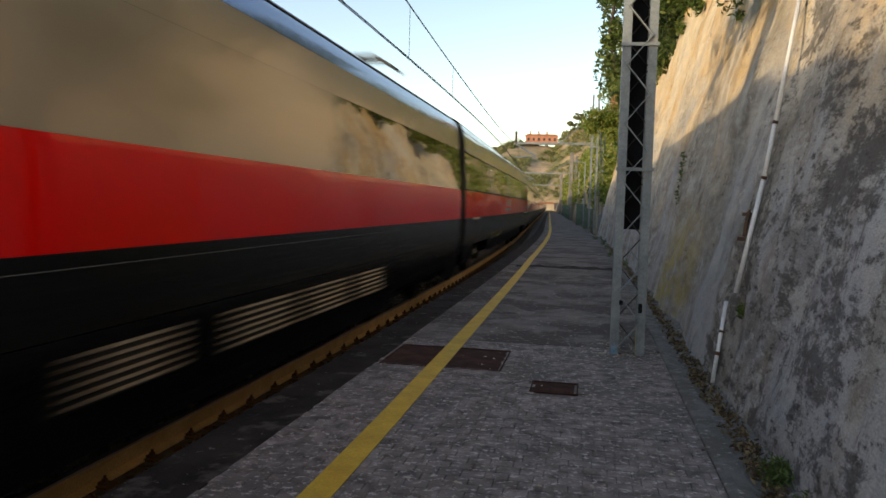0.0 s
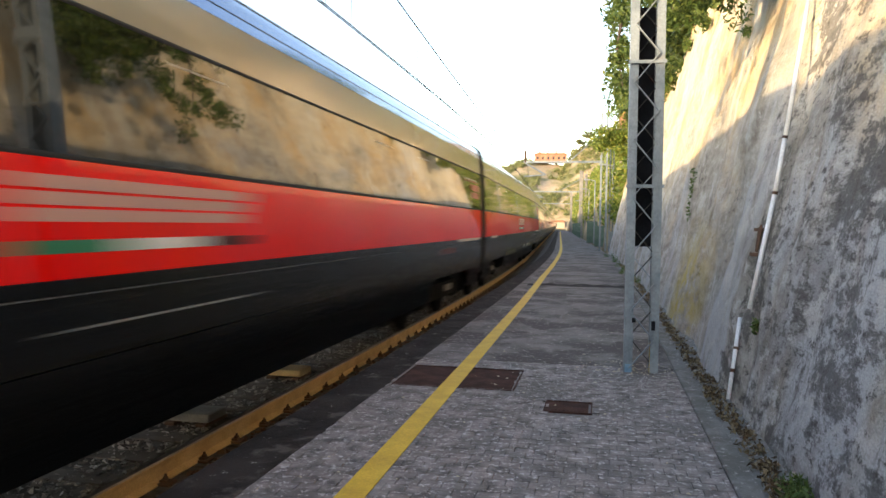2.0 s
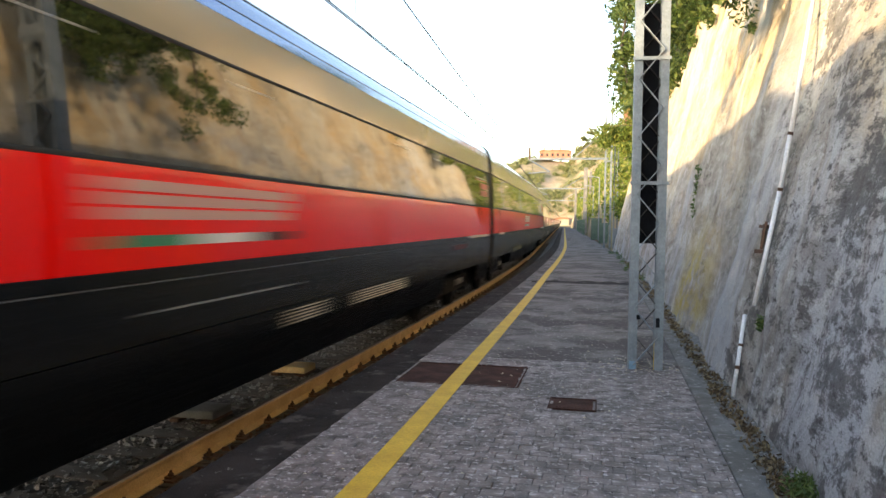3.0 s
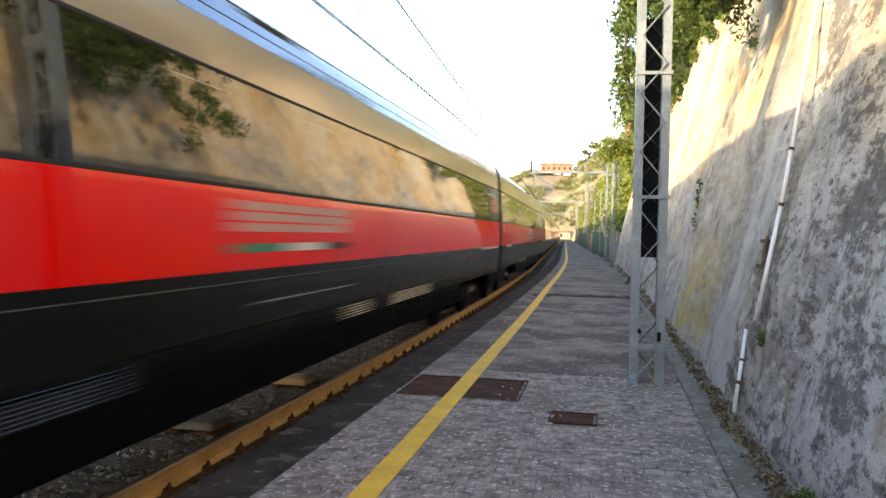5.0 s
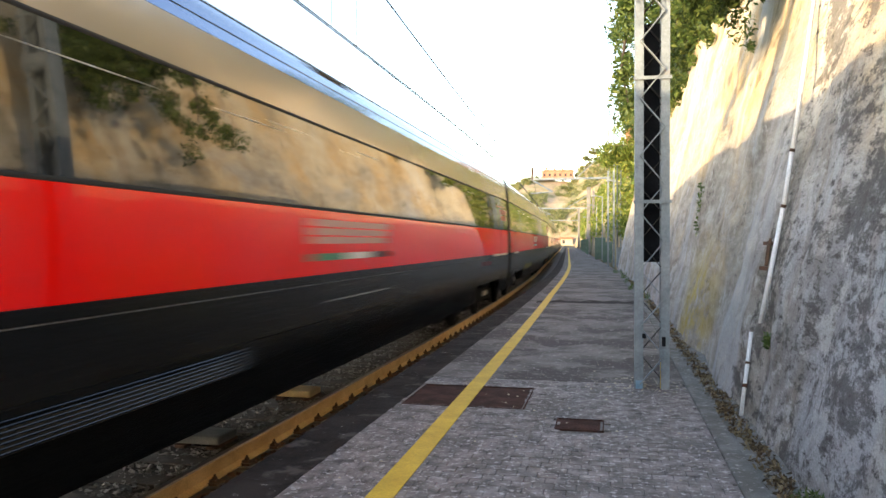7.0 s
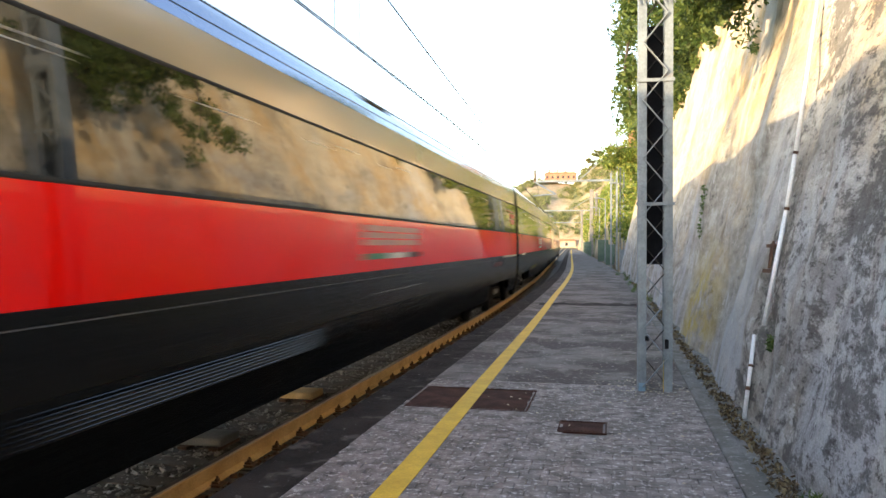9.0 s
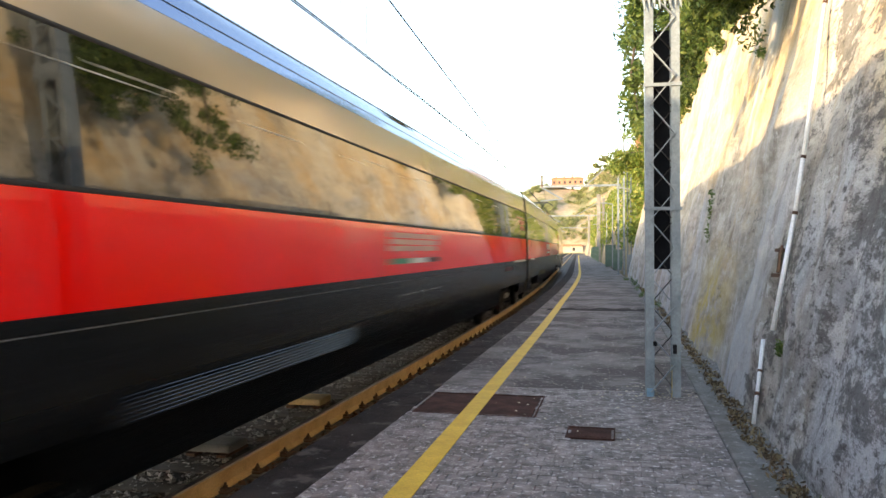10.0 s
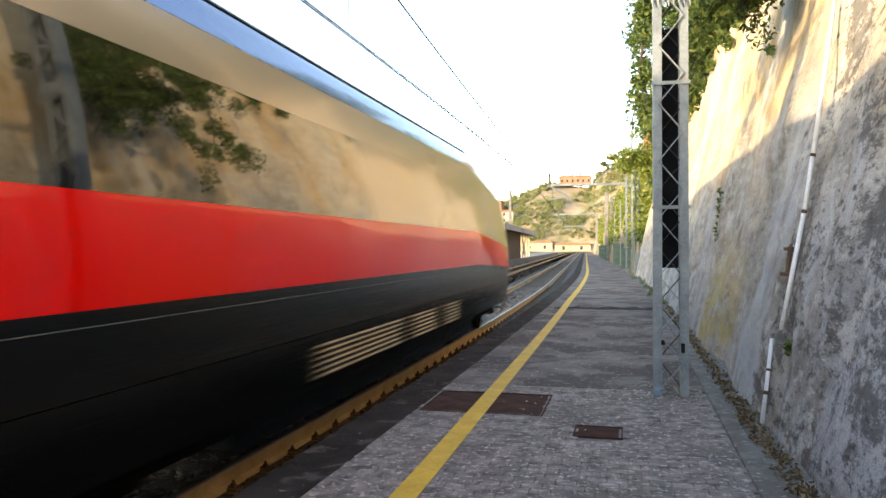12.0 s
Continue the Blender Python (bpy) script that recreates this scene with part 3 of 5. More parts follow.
# ---- lattice mast ----
def lattice_mast(x, y, w, d, h, pitch=0.36, back=None):
    e = empty("lattice_mast", x, y, 0)
    t = w * 0.25
    for sx in (-1, 1):
        def leg(bm):
            """A steel channel, open towards the other leg."""
            xo, y0, y1 = sx * w / 2, d / 2 - 0.006, d / 2 + 0.006
            xi, xw = xo - sx * t, xo - sx * 0.012
            outline = [(xo, -y1), (xi, -y1), (xi, -y0), (xw, -y0), (xw, y0), (xi, y0), (xi, y1), (xo, y1)]
            low = [bm.verts.new((x, y, 0.0)) for x, y in outline]
            high = [bm.verts.new((x, y, h)) for x, y in outline]
            for k in range(8):
                bm.faces.new((low[k], low[(k + 1) % 8], high[(k + 1) % 8], high[k]))
            bm.faces.new(low)
            bm.faces.new(high)
        made("leg", leg, M_STEEL, e)
    k = int(h / pitch)
    for i in range(k):
        z0, z1 = i * pitch + 0.05, (i + 1) * pitch + 0.05
        s = 1 if i % 2 == 0 else -1
        made("lacing_bar", lambda bm: bar(bm, (-s * (w / 2 - t * 0.6), -d / 2 - 0.012, z0), (s * (w / 2 - t * 0.6), -d / 2 - 0.012, z1), 0.05 * w / 0.34, 0.010), M_STEEL, e)
        made("lacing_bar", lambda bm: bar(bm, (s * (w / 2 - t * 0.6), d / 2 + 0.012, z0), (-s * (w / 2 - t * 0.6), d / 2 + 0.012, z1), 0.05 * w / 0.34, 0.010), back or M_STEEL, e)
    return e


mast = lattice_mast(0.458, 8.71, 0.365, 0.24, 8.0, 0.31, M_SHADESTEEL)
tagged(mast, "grey galvanised lattice steel mast standing on the platform", "mast", "line masts")
for z in (2.03, 3.365, 5.0, 6.5):
    boxed("cross_strap", M_STEEL, (-0.20, 0.20, -0.15, -0.138, z - 0.018, z + 0.018), mast)
boxed("dark_panel", M_DARKPANEL, (-0.125, 0.125, 0.145, 0.18, 1.37, 4.02), mast, "black panel hung inside the mast", 0.004)


def crown(bm):
    for i in range(8):
        x = -0.19 + i * 0.054
        bar(bm, (x, -0.15, 4.30), (x + 0.01, -0.17, 4.17), 0.024, round_=5, w2=0.004)
    box(bm, -0.20, 0.20, -0.16, -0.14, 4.30, 4.44)


made("spiked_collar", crown, M_STEEL, mast, "jagged metal anti-climb collar")


def foot_cables(bm):
    for k in range(2):
        x = 0.09 + 0.02 * k
        bar(bm, (x, -0.10, 0.0), (x + 0.01 * k, -0.09, 0.30), 0.0035, round_=6)
        bar(bm, (x + 0.01 * k, -0.09, 0.30), (0.13, -0.08, 0.62), 0.0035, round_=6)


made("cable", foot_cables, M_YELLOW, mast, "yellow green earth cables")
boxed("foot_sleeve", M_FOOT, (-0.172, -0.10, -0.13, -0.10, 0.0, 0.09), mast)
boxed("junction_box", M_DARKPANEL, (0.10, 0.14, -0.155, -0.12, 0.47, 0.57), mast, "small dark junction box", 0.005)
boxed("junction_box", M_DARKPANEL, (-0.105, -0.065, -0.155, -0.12, 0.55, 0.60), mast, "small dark junction box", 0.005)


settle(mast)


# ---- overhead line ----
def wire(name, pts, r, label, cat="overhead wire"):
    def f(bm):
        for a, b in zip(pts, pts[1:]):
            bar(bm, a, b, r, round_=6)
    o = made(name, f, M_WIRE)
    return tagged(o, label, cat)


SPANS = [-46.0, 8.9, 48.0, 98.0, 150.0]
cont, cont2, mess = [], [], []
for y in np.arange(-20, 151, 4.0):
    i = max(k for k in range(len(SPANS) - 1) if SPANS[k] <= y)
    u = (y - SPANS[i]) / (SPANS[i + 1] - SPANS[i])
    cont.append((XC + 0.02 + bend(y), y, RAIL + 5.14))
    cont2.append((XC + 0.06 + bend(y), y, RAIL + 5.14))
    mess.append((XC + 0.05 + bend(y), y, 5.25 + 0.0015 * (35 - min(y, 61.0 if y < 61 else 35 + abs(35 - (y - 26) % 52 - 9))) ** 2))
wire("contact_wire", cont, 0.011, "thin copper contact wire above the track")
wire("contact_wire", cont2, 0.011, "thin copper contact wire above the track")
wire("messenger_wire", mess, 0.015, "sagging messenger cable above the contact wire")
for y in (11.0, 12.2, 17.0, 23.0, 30.0, 38.0):
    zt = 5.25 + 0.0015 * (35 - y) ** 2
    wire("dropper", [(XC + 0.05 + bend(y), y, RAIL + 5.14), (XC + 0.05 + bend(y), y, zt)], 0.006, "thin dropper wire between two overhead wires")


# ---- the train ----
# half widths and heights above the rail
PROFILE = {
    "skirt": [(1.30, 0.36), (1.39, 0.80), (1.42, 1.115)],
    "coach_skirt": [(1.345, 0.56), (1.395, 0.85), (1.42, 1.115)],
    "lower_side": [(1.424, 1.125), (1.43, 1.30), (1.43, 1.485)],
    "red_stripe": [(1.43, 1.58), (1.433, 1.78), (1.4315, 1.95), (1.426, 2.08), (1.417, 2.205)],
    "window_band": [(1.414, 2.235), (1.402, 2.60), (1.376, 3.03)],
    "upper_side": [(1.375, 3.06), (1.362, 3.24), (1.344, 3.40)],
    "roof": [(1.344, 3.403), (1.322, 3.50), (1.29, 3.585), (1.25, 3.65), (1.13, 3.76), (0.86, 3.86), (0.45, 3.92), (0.0, 3.94)],
}
MATS = {"skirt": M_DARK, "lower_side": M_DARK, "red_stripe": M_RED, "window_band": M_GLASS, "upper_side": M_CREAM, "roof": M_ROOF}


def strip(name, sec, ys, mat, parent, label="", both=True, taper=None):
    """A length of the body's shell; each side is a piece of its own, the roof is one."""
    n = len(sec)
    if name == "roof":
        sides = [sec + [(-x, z) for x, z in sec[::-1][1:]]]
    else:
        sides = [sec, [(-x, z) for x, z in sec[::-1]]] if both else [sec]
    for q in sides:
        n = len(q)
        vs = [taper(x, y, z) if taper else (x, y, z) for y in ys for x, z in q]
        fs = []
        for i in range(len(ys) - 1):
            for j in range(n - 1):
                a = i * n + j
                fs.append((a + 1, a, a + n, a + n + 1))
        o = raw(name, vs, fs, mat, parent, True)
        if label:
            tagged(o, label)


def bogie(y, parent):
    e = boxed("bogie", M_BOGIE, (-1.15, 1.15, y - 1.6, y + 1.6, 0.45, 0.75), parent, "grimy running gear", 0.03)
    for wy in (-1.5, 1.5):
        for s in (-1, 1):
            made("wheel", lambda bm: bar(bm, (s * 0.69, y + wy, 0.47), (s * 0.82, y + wy, 0.47), 0.46, round_=28), M_BOGIE, e)
            made("axle_box", lambda bm: box(bm, s * 1.06 - 0.1, s * 1.06 + 0.1, y + wy - 0.2, y + wy + 0.2, 0.38, 0.52, 0.03), M_BOGIE, e)
    made("damper_cover", lambda bm: box(bm, 1.12, 1.2, y + 0.45, y + 0.95, 0.56, 0.68, 0.035), M_AXLEBOX, e, "pale damper cover")
    # added block that shuts out the light seen through under the car
    boxed("brake_gear", M_RUBBER, (-0.55, 0.55, y - 2.0, y + 2.0, 0.10, 0.45), e, "black block added between the wheels to keep the opening dark", 0.02)
    for wy in (-0.75, 0.75):
        made("spring", lambda bm: bar(bm, (0.98, y + wy, 0.50), (0.98, y + wy, 0.86), 0.11, round_=12), M_BOGIE, e)
    return e


def louvre(y0, y1, z0, z1, n, parent, x=1.43, blade=0.20, metal=None, tilt=28):
    s = 1 if x > 0 else -1
    o = boxed("louvre", M_RUBBER, (min(x - s * 0.05, x - s * 0.004), max(x - s * 0.05, x - s * 0.004), y0, y1, z0, z1), parent, "ventilation grille with pale slats")
    h = (z1 - z0) / n
    for i in range(n):
        z = z0 + (i + 0.5) * h
        made("slat", lambda bm: box(bm, -0.008, 0.008, y0 + 0.02, y1 - 0.02, -h * blade, h * blade, 0, Matrix.Translation((x, 0, z)) @ pose(0, 0, 0, 0, -tilt * s, 0)), metal or M_LOUVRE, o)


def gangway(y0, y1, k, parent):
    """Rubber bellows that follow the body's outline between two cars."""
    ring = [(1.36, 0.72)] + [p for q in ("lower_side", "red_stripe", "window_band", "upper_side", "roof") for p in PROFILE[q]]
    ring = [(x * k, z * k + 0.06) for x, z in ring]
    ring = ring + [(-x, z) for x, z in ring[::-1][1:]]
    n = len(ring)
    vs = [(x, y, z) for y in (y0, y1) for x, z in ring]
    fs = [(i, (i + 1) % n, n + (i + 1) % n, n + i) for i in range(n)] + [tuple(range(n)), tuple(range(n, 2 * n))]
    tagged(raw("bellows", vs, fs, M_BELLOWS, parent), "dark brown rubber gangway bellows")


def skirt_panels(ys_list, parent, taper=None):
    for a, b in ys_list:
        strip("skirt", PROFILE["coach_skirt"], list(np.linspace(a, b, 6)), M_DARK, parent, "dark grey lower skirt panel", True, taper)


def side_marks(y, parent):
    """Pale unreadable lettering on the red stripe, as bars, with a green, white and dark red bar below."""
    for k, z in enumerate((2.085, 2.0, 1.915)):
        boxed("mark", M_LETTER, (1.4325, 1.4345, y, y + 2.6 - 0.05 * k, z - 0.034, z + 0.034), parent, "pale bar of lettering")
    boxed("mark", M_GREENBAR, (1.4325, 1.4345, y, y + 1.0, 1.715, 1.785), parent, "green bar")
    boxed("mark", M_LABEL, (1.4325, 1.4345, y + 1.0, y + 1.9, 1.715, 1.785), parent, "white bar")
    boxed("mark", M_DULLRED, (1.4325, 1.4345, y + 1.9, y + 2.65, 1.715, 1.785), parent, "dark red bar")


def coach(length=26.1):
    e = empty("train_coach")
    h, front = length / 2 - 0.22, -length / 2
    ys = list(np.linspace(-h, h, 14))
    boxed("core", M_RUBBER, (-1.33, 1.33, -h + 0.03, h - 0.03, 0.95, 3.1), e, "black inner shell")
    strip("lower_side", PROFILE["lower_side"], ys, M_DARK, e, "dark grey lower side")
    boxed("pinstripe", M_PIN, (1.428, 1.433, -h + 1.2, h - 1.2, 1.490, 1.4945), e, "thin white line")
    boxed("sill", M_DARK, (1.395, 1.431, -h, h, 1.50, 1.58), e)
    strip("red_stripe", PROFILE["red_stripe"], ys, M_RED, e, "glossy red stripe below the windows")
    strip("window_seal", [(1.416, 2.206), (1.420, 2.22), (1.415, 2.234)], ys, M_RUBBER, e)
    strip("window_seal", [(1.376, 3.031), (1.382, 3.045), (1.376, 3.059)], ys, M_RUBBER, e)
    # ten flush panes and two doors' panes
    n = 11
    for i in range(n):
        a, b = -h + 2 * h * i / n + 0.012, -h + 2 * h * (i + 1) / n - 0.012
        strip("window_pane", PROFILE["window_band"], [a, (a + b) / 2, b], M_GLASS, e, "" if i else "dark tinted window pane")
    strip("upper_side", PROFILE["upper_side"], ys, M_CREAM, e, "silver grey side above the windows")
    strip("roof", PROFILE["roof"], ys, M_ROOF, e, "curved silver roof coloured with the blue of the reflected sky")
    boxed("roof_gutter", M_DARK, (1.31, 1.326, -h, h, 3.498, 3.503), e, "dark roof seam")
    boxed("roof_gutter", M_DARK, (1.205, 1.215, -h, h, 3.685, 3.695), e, "dark roof seam")
    skirt_panels([(-h, -h + 1.6), (-h + 5.2, h - 5.2), (h - 1.6, h)], e)
    for a, b in ((-h + 1.6, -h + 5.2), (h - 5.2, h - 1.6)):
        strip("skirt_arch", [(1.405, 0.93), (1.42, 1.12)], [a, b], M_DARK, e, "dark skirt above the running gear")
    boxed("underframe", M_BOGIE, (-1.2, 1.2, -h + 5.4, h - 5.4, 0.55, 0.95), e, "dark underfloor equipment")
    boxed("floor_tray", M_RUBBER, (-0.6, 0.6, -h + 0.05, h - 0.05, 0.44, 0.94), e, "black underfloor")
    for k, (a, b, c) in enumerate(((-6.2, -3.6, 0.46), (-3.0, -0.4, 0.42), (0.4, 2.2, 0.48), (2.8, 6.0, 0.44))):
        boxed("equipment_box", M_BOGIE, (-0.95, 0.95, a, b, c, 0.55), e, "grimy equipment box under the floor", 0.02)
    bogie(-9.5, e)
    bogie(9.5, e)
    louvre(front + 6.1, front + 9.75, 0.90, 1.075, 7, e, 1.416, 0.07, M_COACHSLAT, 44)
    boxed("hatch", M_DARK, (1.4302, 1.434, front + 11.2, front + 13.9, 1.16, 1.44), e, "flush dark equipment hatch", 0.002)
    boxed("hatch_rail", M_PIN, (1.434, 1.4365, front + 11.6, front + 13.9, 1.30, 1.315), e, "thin pale rail on the hatch")
    for a, b in ((front + 2.2, front + 9.9), (front + 14.6, front + 24.0)):
        boxed("skirt_seam", M_COACHSLAT, (1.4215, 1.4235, a, b, 1.117, 1.121), e, "thin pale seam above the skirt")
    for s in (-1, 1):
        for k in range(3):
            a, b = s * (h + 0.075 * k), s * (h + 0.075 * k + 0.07)
            gangway(min(a, b), max(a, b), 0.98 - 0.012 * (k % 2), e)
        boxed("door_seam", M_RUBBER, (1.36, 1.4335, s * (h - 1.5) - 0.012, s * (h - 1.5) + 0.012, 1.2, 2.2), e, "dark door gap")
        mid, reach = (-h + 2.1, 0.7) if s < 0 else (h - 1.6, 1.35)
        boxed("step", M_STEP, (1.38, 1.437, mid - reach, mid + reach, 1.535, 1.585), e, "pale metal door step")
    side_marks(front + 11.15, e)
    boxed("red_mark", M_DULLRED, (1.4302, 1.4325, h - 4.6, h - 3.2, 1.34, 1.44), e, "dull red patch on the lower side")
    for k in (1, 2, 4, 5, 7, 8):
        yk = -h + 2 * h * (k + 0.5) / n
        boxed("window_label", M_LABEL, (1.375, 1.3905, yk - 0.12, yk + 0.12, 2.905, 2.917), e, "tiny white label on the glass")
    # coloured sign shown behind the glass near the door
    boxed("window_sign", M_PIN, (1.385, 1.395, h - 2.0, h - 0.5, 2.84, 2.865), e, "pale strip sign on the glass")
    boxed("window_sign", M_SIGNRED, (1.388, 1.397, h - 2.0, h - 0.5, 2.80, 2.82), e, "red strip sign on the glass")
    for k in range(2):
        boxed("window_sign", M_SIGNRED, (1.395, 1.4125, h - 1.3, h - 0.4, 2.46 + 0.16 * k, 2.59 + 0.16 * k), e, "red poster strip on the door glass")
    boxed("roof_unit", M_ROOF, (-0.7, 0.7, -3.0, 3.0, 3.86, 4.0), e, "low roof equipment cover", 0.03)
    vent = boxed("roof_vent", M_RUBBER, (1.18, 1.272, front + 11.5, front + 12.7, 3.60, 3.655), e, "dark ribbed roof vent", 0.008)
    for k in range(14):
        y = front + 11.56 + k * 0.082
        boxed("fin", M_COACHSLAT, (1.20, 1.28, y, y + 0.02, 3.60, 3.662), vent)
    return e


def far_grilles(e, length):
    """Two bright grilles in the skirt of some coaches."""
    front = -length / 2
    louvre(front + 13.75, front + 14.65, 0.94, 1.09, 5, e, 1.417, 0.14, M_STEP)
    louvre(front + 15.6, front + 17.85, 0.94, 1.09, 5, e, 1.417, 0.14, M_STEP)


def glass_lines(e, length, spans):
    """Thin white lines along the head of the panes."""
    front = -length / 2
    for a, b in spans:
        boxed("glass_line", M_LABEL, (1.380, 1.3935, front + a, front + b, 2.862, 2.868), e, "thin white line on the window glass")


def power_car(length=20.9):
    """Pointed at +y, coupled at -y."""
    e = empty("locomotive")
    h = length / 2
    sec = dict(PROFILE)
    sec["window_band"] = [(1.414, 2.235), (1.392, 2.60), (1.350, 3.03)]
    sec["upper_side"] = [(1.346, 3.06), (1.332, 3.24), (1.316, 3.40)]
    sec["roof"] = [(1.316, 3.403), (1.298, 3.50), (1.272, 3.585), (1.236, 3.65)] + PROFILE["roof"][4:]
    back = -h + 0.22

    def taper(x, y, z):
        """Wedge nose: the roof falls and the sides draw in over the last metres."""
        u = max(0.0, (y - (h - 6.0)) / 6.0)
        if u > 0:
            drop = 0.95 * u + 0.85 * u ** 6
            if z > 1.0:
                z = 1.0 + (z - 1.0) * (3.0 - drop) / 3.0
            x *= 1.0 - 0.06 * u - 0.20 * u ** 6
            y = y - 0.12 * max(0.0, z - 1.6) * u
        return (x, y, z)

    ys = list(np.linspace(back, h - 6.0, 9)) + list(np.linspace(h - 5.6, h, 20))
    strip("lower_side", PROFILE["lower_side"], ys, M_DARK, e, "dark grey lower side", True, taper)
    strip("sill", [(1.43, 1.486), (1.432, 1.53), (1.43, 1.579)], ys, M_DARK, e, "", True, taper)
    for s in (-1, 1):
        boxed("pinstripe", M_PIN, (min(s * 1.428, s * 1.433), max(s * 1.428, s * 1.433), back + 0.4, h - 6.0, 1.490, 1.4945), e, "thin white line")
    strip("red_stripe", PROFILE["red_stripe"], ys, M_RED, e, "glossy red stripe", True, taper)
    # dark band that ends part of the way along
    def slant(x, y, z):
        """The dark band ends on a slope."""
        if abs(y - back - 8.3) < 0.01:
            y -= (z - 2.4) * 0.6
        return taper(x, y, z)

    yb = [y for y in ys if y < back + 6.5] + [back + 8.3]
    strip("dark_band", [(1.417, 2.206)] + sec["window_band"] + [(1.347, 3.058)], yb, M_GLASS, e, "glossy black band beside the coaches", True, slant)
    yc = [back + 8.302] + [y for y in ys if y > back + 9.5]
    strip("mid_side", [(1.417, 2.206)] + sec["window_band"] + [(1.347, 3.058)], yc, M_CREAM, e, "silver grey side panel", True, slant)
    strip("upper_side", sec["upper_side"], ys, M_CREAM, e, "silver grey upper side", True, taper)
    strip("roof", sec["roof"], ys, M_ROOF, e, "curved silver roof coloured with the blue of the reflected sky", True, taper)
    for s in (-1, 1):
        boxed("roof_gutter", M_DARK, (min(s * 1.20, s * 1.217), max(s * 1.20, s * 1.217), back, h - 6.0, 3.685, 3.697), e, "dark roof seam")
    # closed front
    ring = [p for k in ("lower_side", "red_stripe", "window_band", "upper_side", "roof") for p in sec[k]]
    pts = [taper(x, h, z) for x, z in ring] + [taper(-x, h, z) for x, z in ring[::-1][1:]]
    raw("front", pts, [tuple(range(len(pts)))], M_DARK, e)
    made("windscreen", lambda bm: box(bm, -0.85, 0.85, -0.02, 0.02, -0.45, 0.45, 0.02, Matrix.Translation((0, h - 2.2, 3.02)) @ pose(0, 0, 0, 66, 0, 0)), M_GLASS, e, "dark sloping windscreen")
    for s in (-1, 1):
        made("tail_light", lambda bm: bar(bm, (s * 0.62, h - 0.18, 1.35), (s * 0.62, h + 0.02, 1.35), 0.10, round_=16), M_LOUVRE, e, "round lamp in a pale ring")
    made("buffer_beam", lambda bm: box(bm, -0.95, 0.95, h - 0.5, h + 0.05, 0.45, 1.1, 0.08), M_DARK, e)
    boxed("core", M_RUBBER, (-1.33, 1.33, back + 0.03, h - 6.0, 0.95, 3.1), e, "black inner shell")
    strip("skirt", PROFILE["skirt"], list(np.linspace(back, back + 1.3, 3)), M_DARK, e, "dark grey lower skirt panel")
    strip("skirt", PROFILE["skirt"], list(np.linspace(back + 5.2, h - 6.2, 6)), M_DARK, e, "dark grey lower skirt panel")
    strip("skirt", PROFILE["skirt"], list(np.linspace(h - 2.2, h, 6)), M_DARK, e, "dark grey lower skirt panel", True, taper)
    for a, b in ((back + 1.3, back + 5.2), (h - 6.2, h - 2.2)):
        strip("skirt_arch", [(1.37, 0.62), (1.40, 0.85), (1.42, 1.115)], list(np.linspace(a, b, 6)), M_DARK, e, "dark skirt above the running gear", True, taper)
    boxed("floor_tray", M_RUBBER, (-0.62, 0.62, back + 0.05, h - 1.5, 0.18, 0.94), e, "black underfloor")
    bogie(back + 3.2, e)
    bogie(h - 4.2, e)
    for a, b in ((6.95, 9.65), (10.1, 11.45), (11.95, 13.0)):
        louvre(back + a, back + b, 0.70, 1.03, 6, e, 1.412)
    for a, b in ((6.2, 7.4), (7.7, 9.05), (9.35, 10.7), (11.5, 12.5)):
        louvre(back + a, back + b, 0.70, 1.03, 6, e, -1.412)
    for k in range(3):
        gangway(back - 0.075 * (k + 1) + 0.005, back - 0.075 * k, 0.98 - 0.012 * (k % 2), e)
    boxed("roof_unit", M_ROOF, (-0.75, 0.75, back + 3.5, h - 7.0, 3.86, 4.0), e, "low roof equipment cover", 0.03)
    return e


def pantograph(y, parent, up):
    e = boxed("pantograph", M_WIRE, (-0.55, 0.55, y - 0.6, y + 0.6, 4.0, 4.07), parent, "raised dark steel current collector" if up else "folded dark steel current collector", 0.01)
    zk, zt = (4.65, 5.12) if up else (4.15, 4.25)
    made("lower_arm", lambda bm: [bar(bm, (-0.15, y - 0.5, 4.07), (-0.05, y + 0.75, zk), 0.05, round_=8), bar(bm, (0.15, y - 0.5, 4.07), (0.05, y + 0.75, zk), 0.05, round_=8)], M_WIRE, e)
    made("upper_arm", lambda bm: [bar(bm, (-0.05, y + 0.75, zk), (-0.35, y - 0.45, zt), 0.04, round_=8), bar(bm, (0.05, y + 0.75, zk), (0.35, y - 0.45, zt), 0.04, round_=8)], M_WIRE, e)

    def head(bm):
        for k in (-0.22, 0.22):
            bar(bm, (-0.6, y - 0.45 + k, zt + 0.03), (0.6, y - 0.45 + k, zt + 0.03), 0.05, 0.06)
            for s in (-1, 1):
                bar(bm, (s * 0.6, y - 0.45 + k, zt + 0.03), (s * 0.92, y - 0.45 + k, zt - 0.16), 0.04, 0.05)
        bar(bm, (0, y - 0.7, zt), (0, y - 0.2, zt), 0.03, 0.03)
    made("collector_head", head, M_WIRE, e)
    for s in (-1, 1):
        made("insulator", lambda bm: bar(bm, (s * 0.45, y, 3.92), (s * 0.45, y, 4.02), 0.07, round_=10), M_CLIP, e)


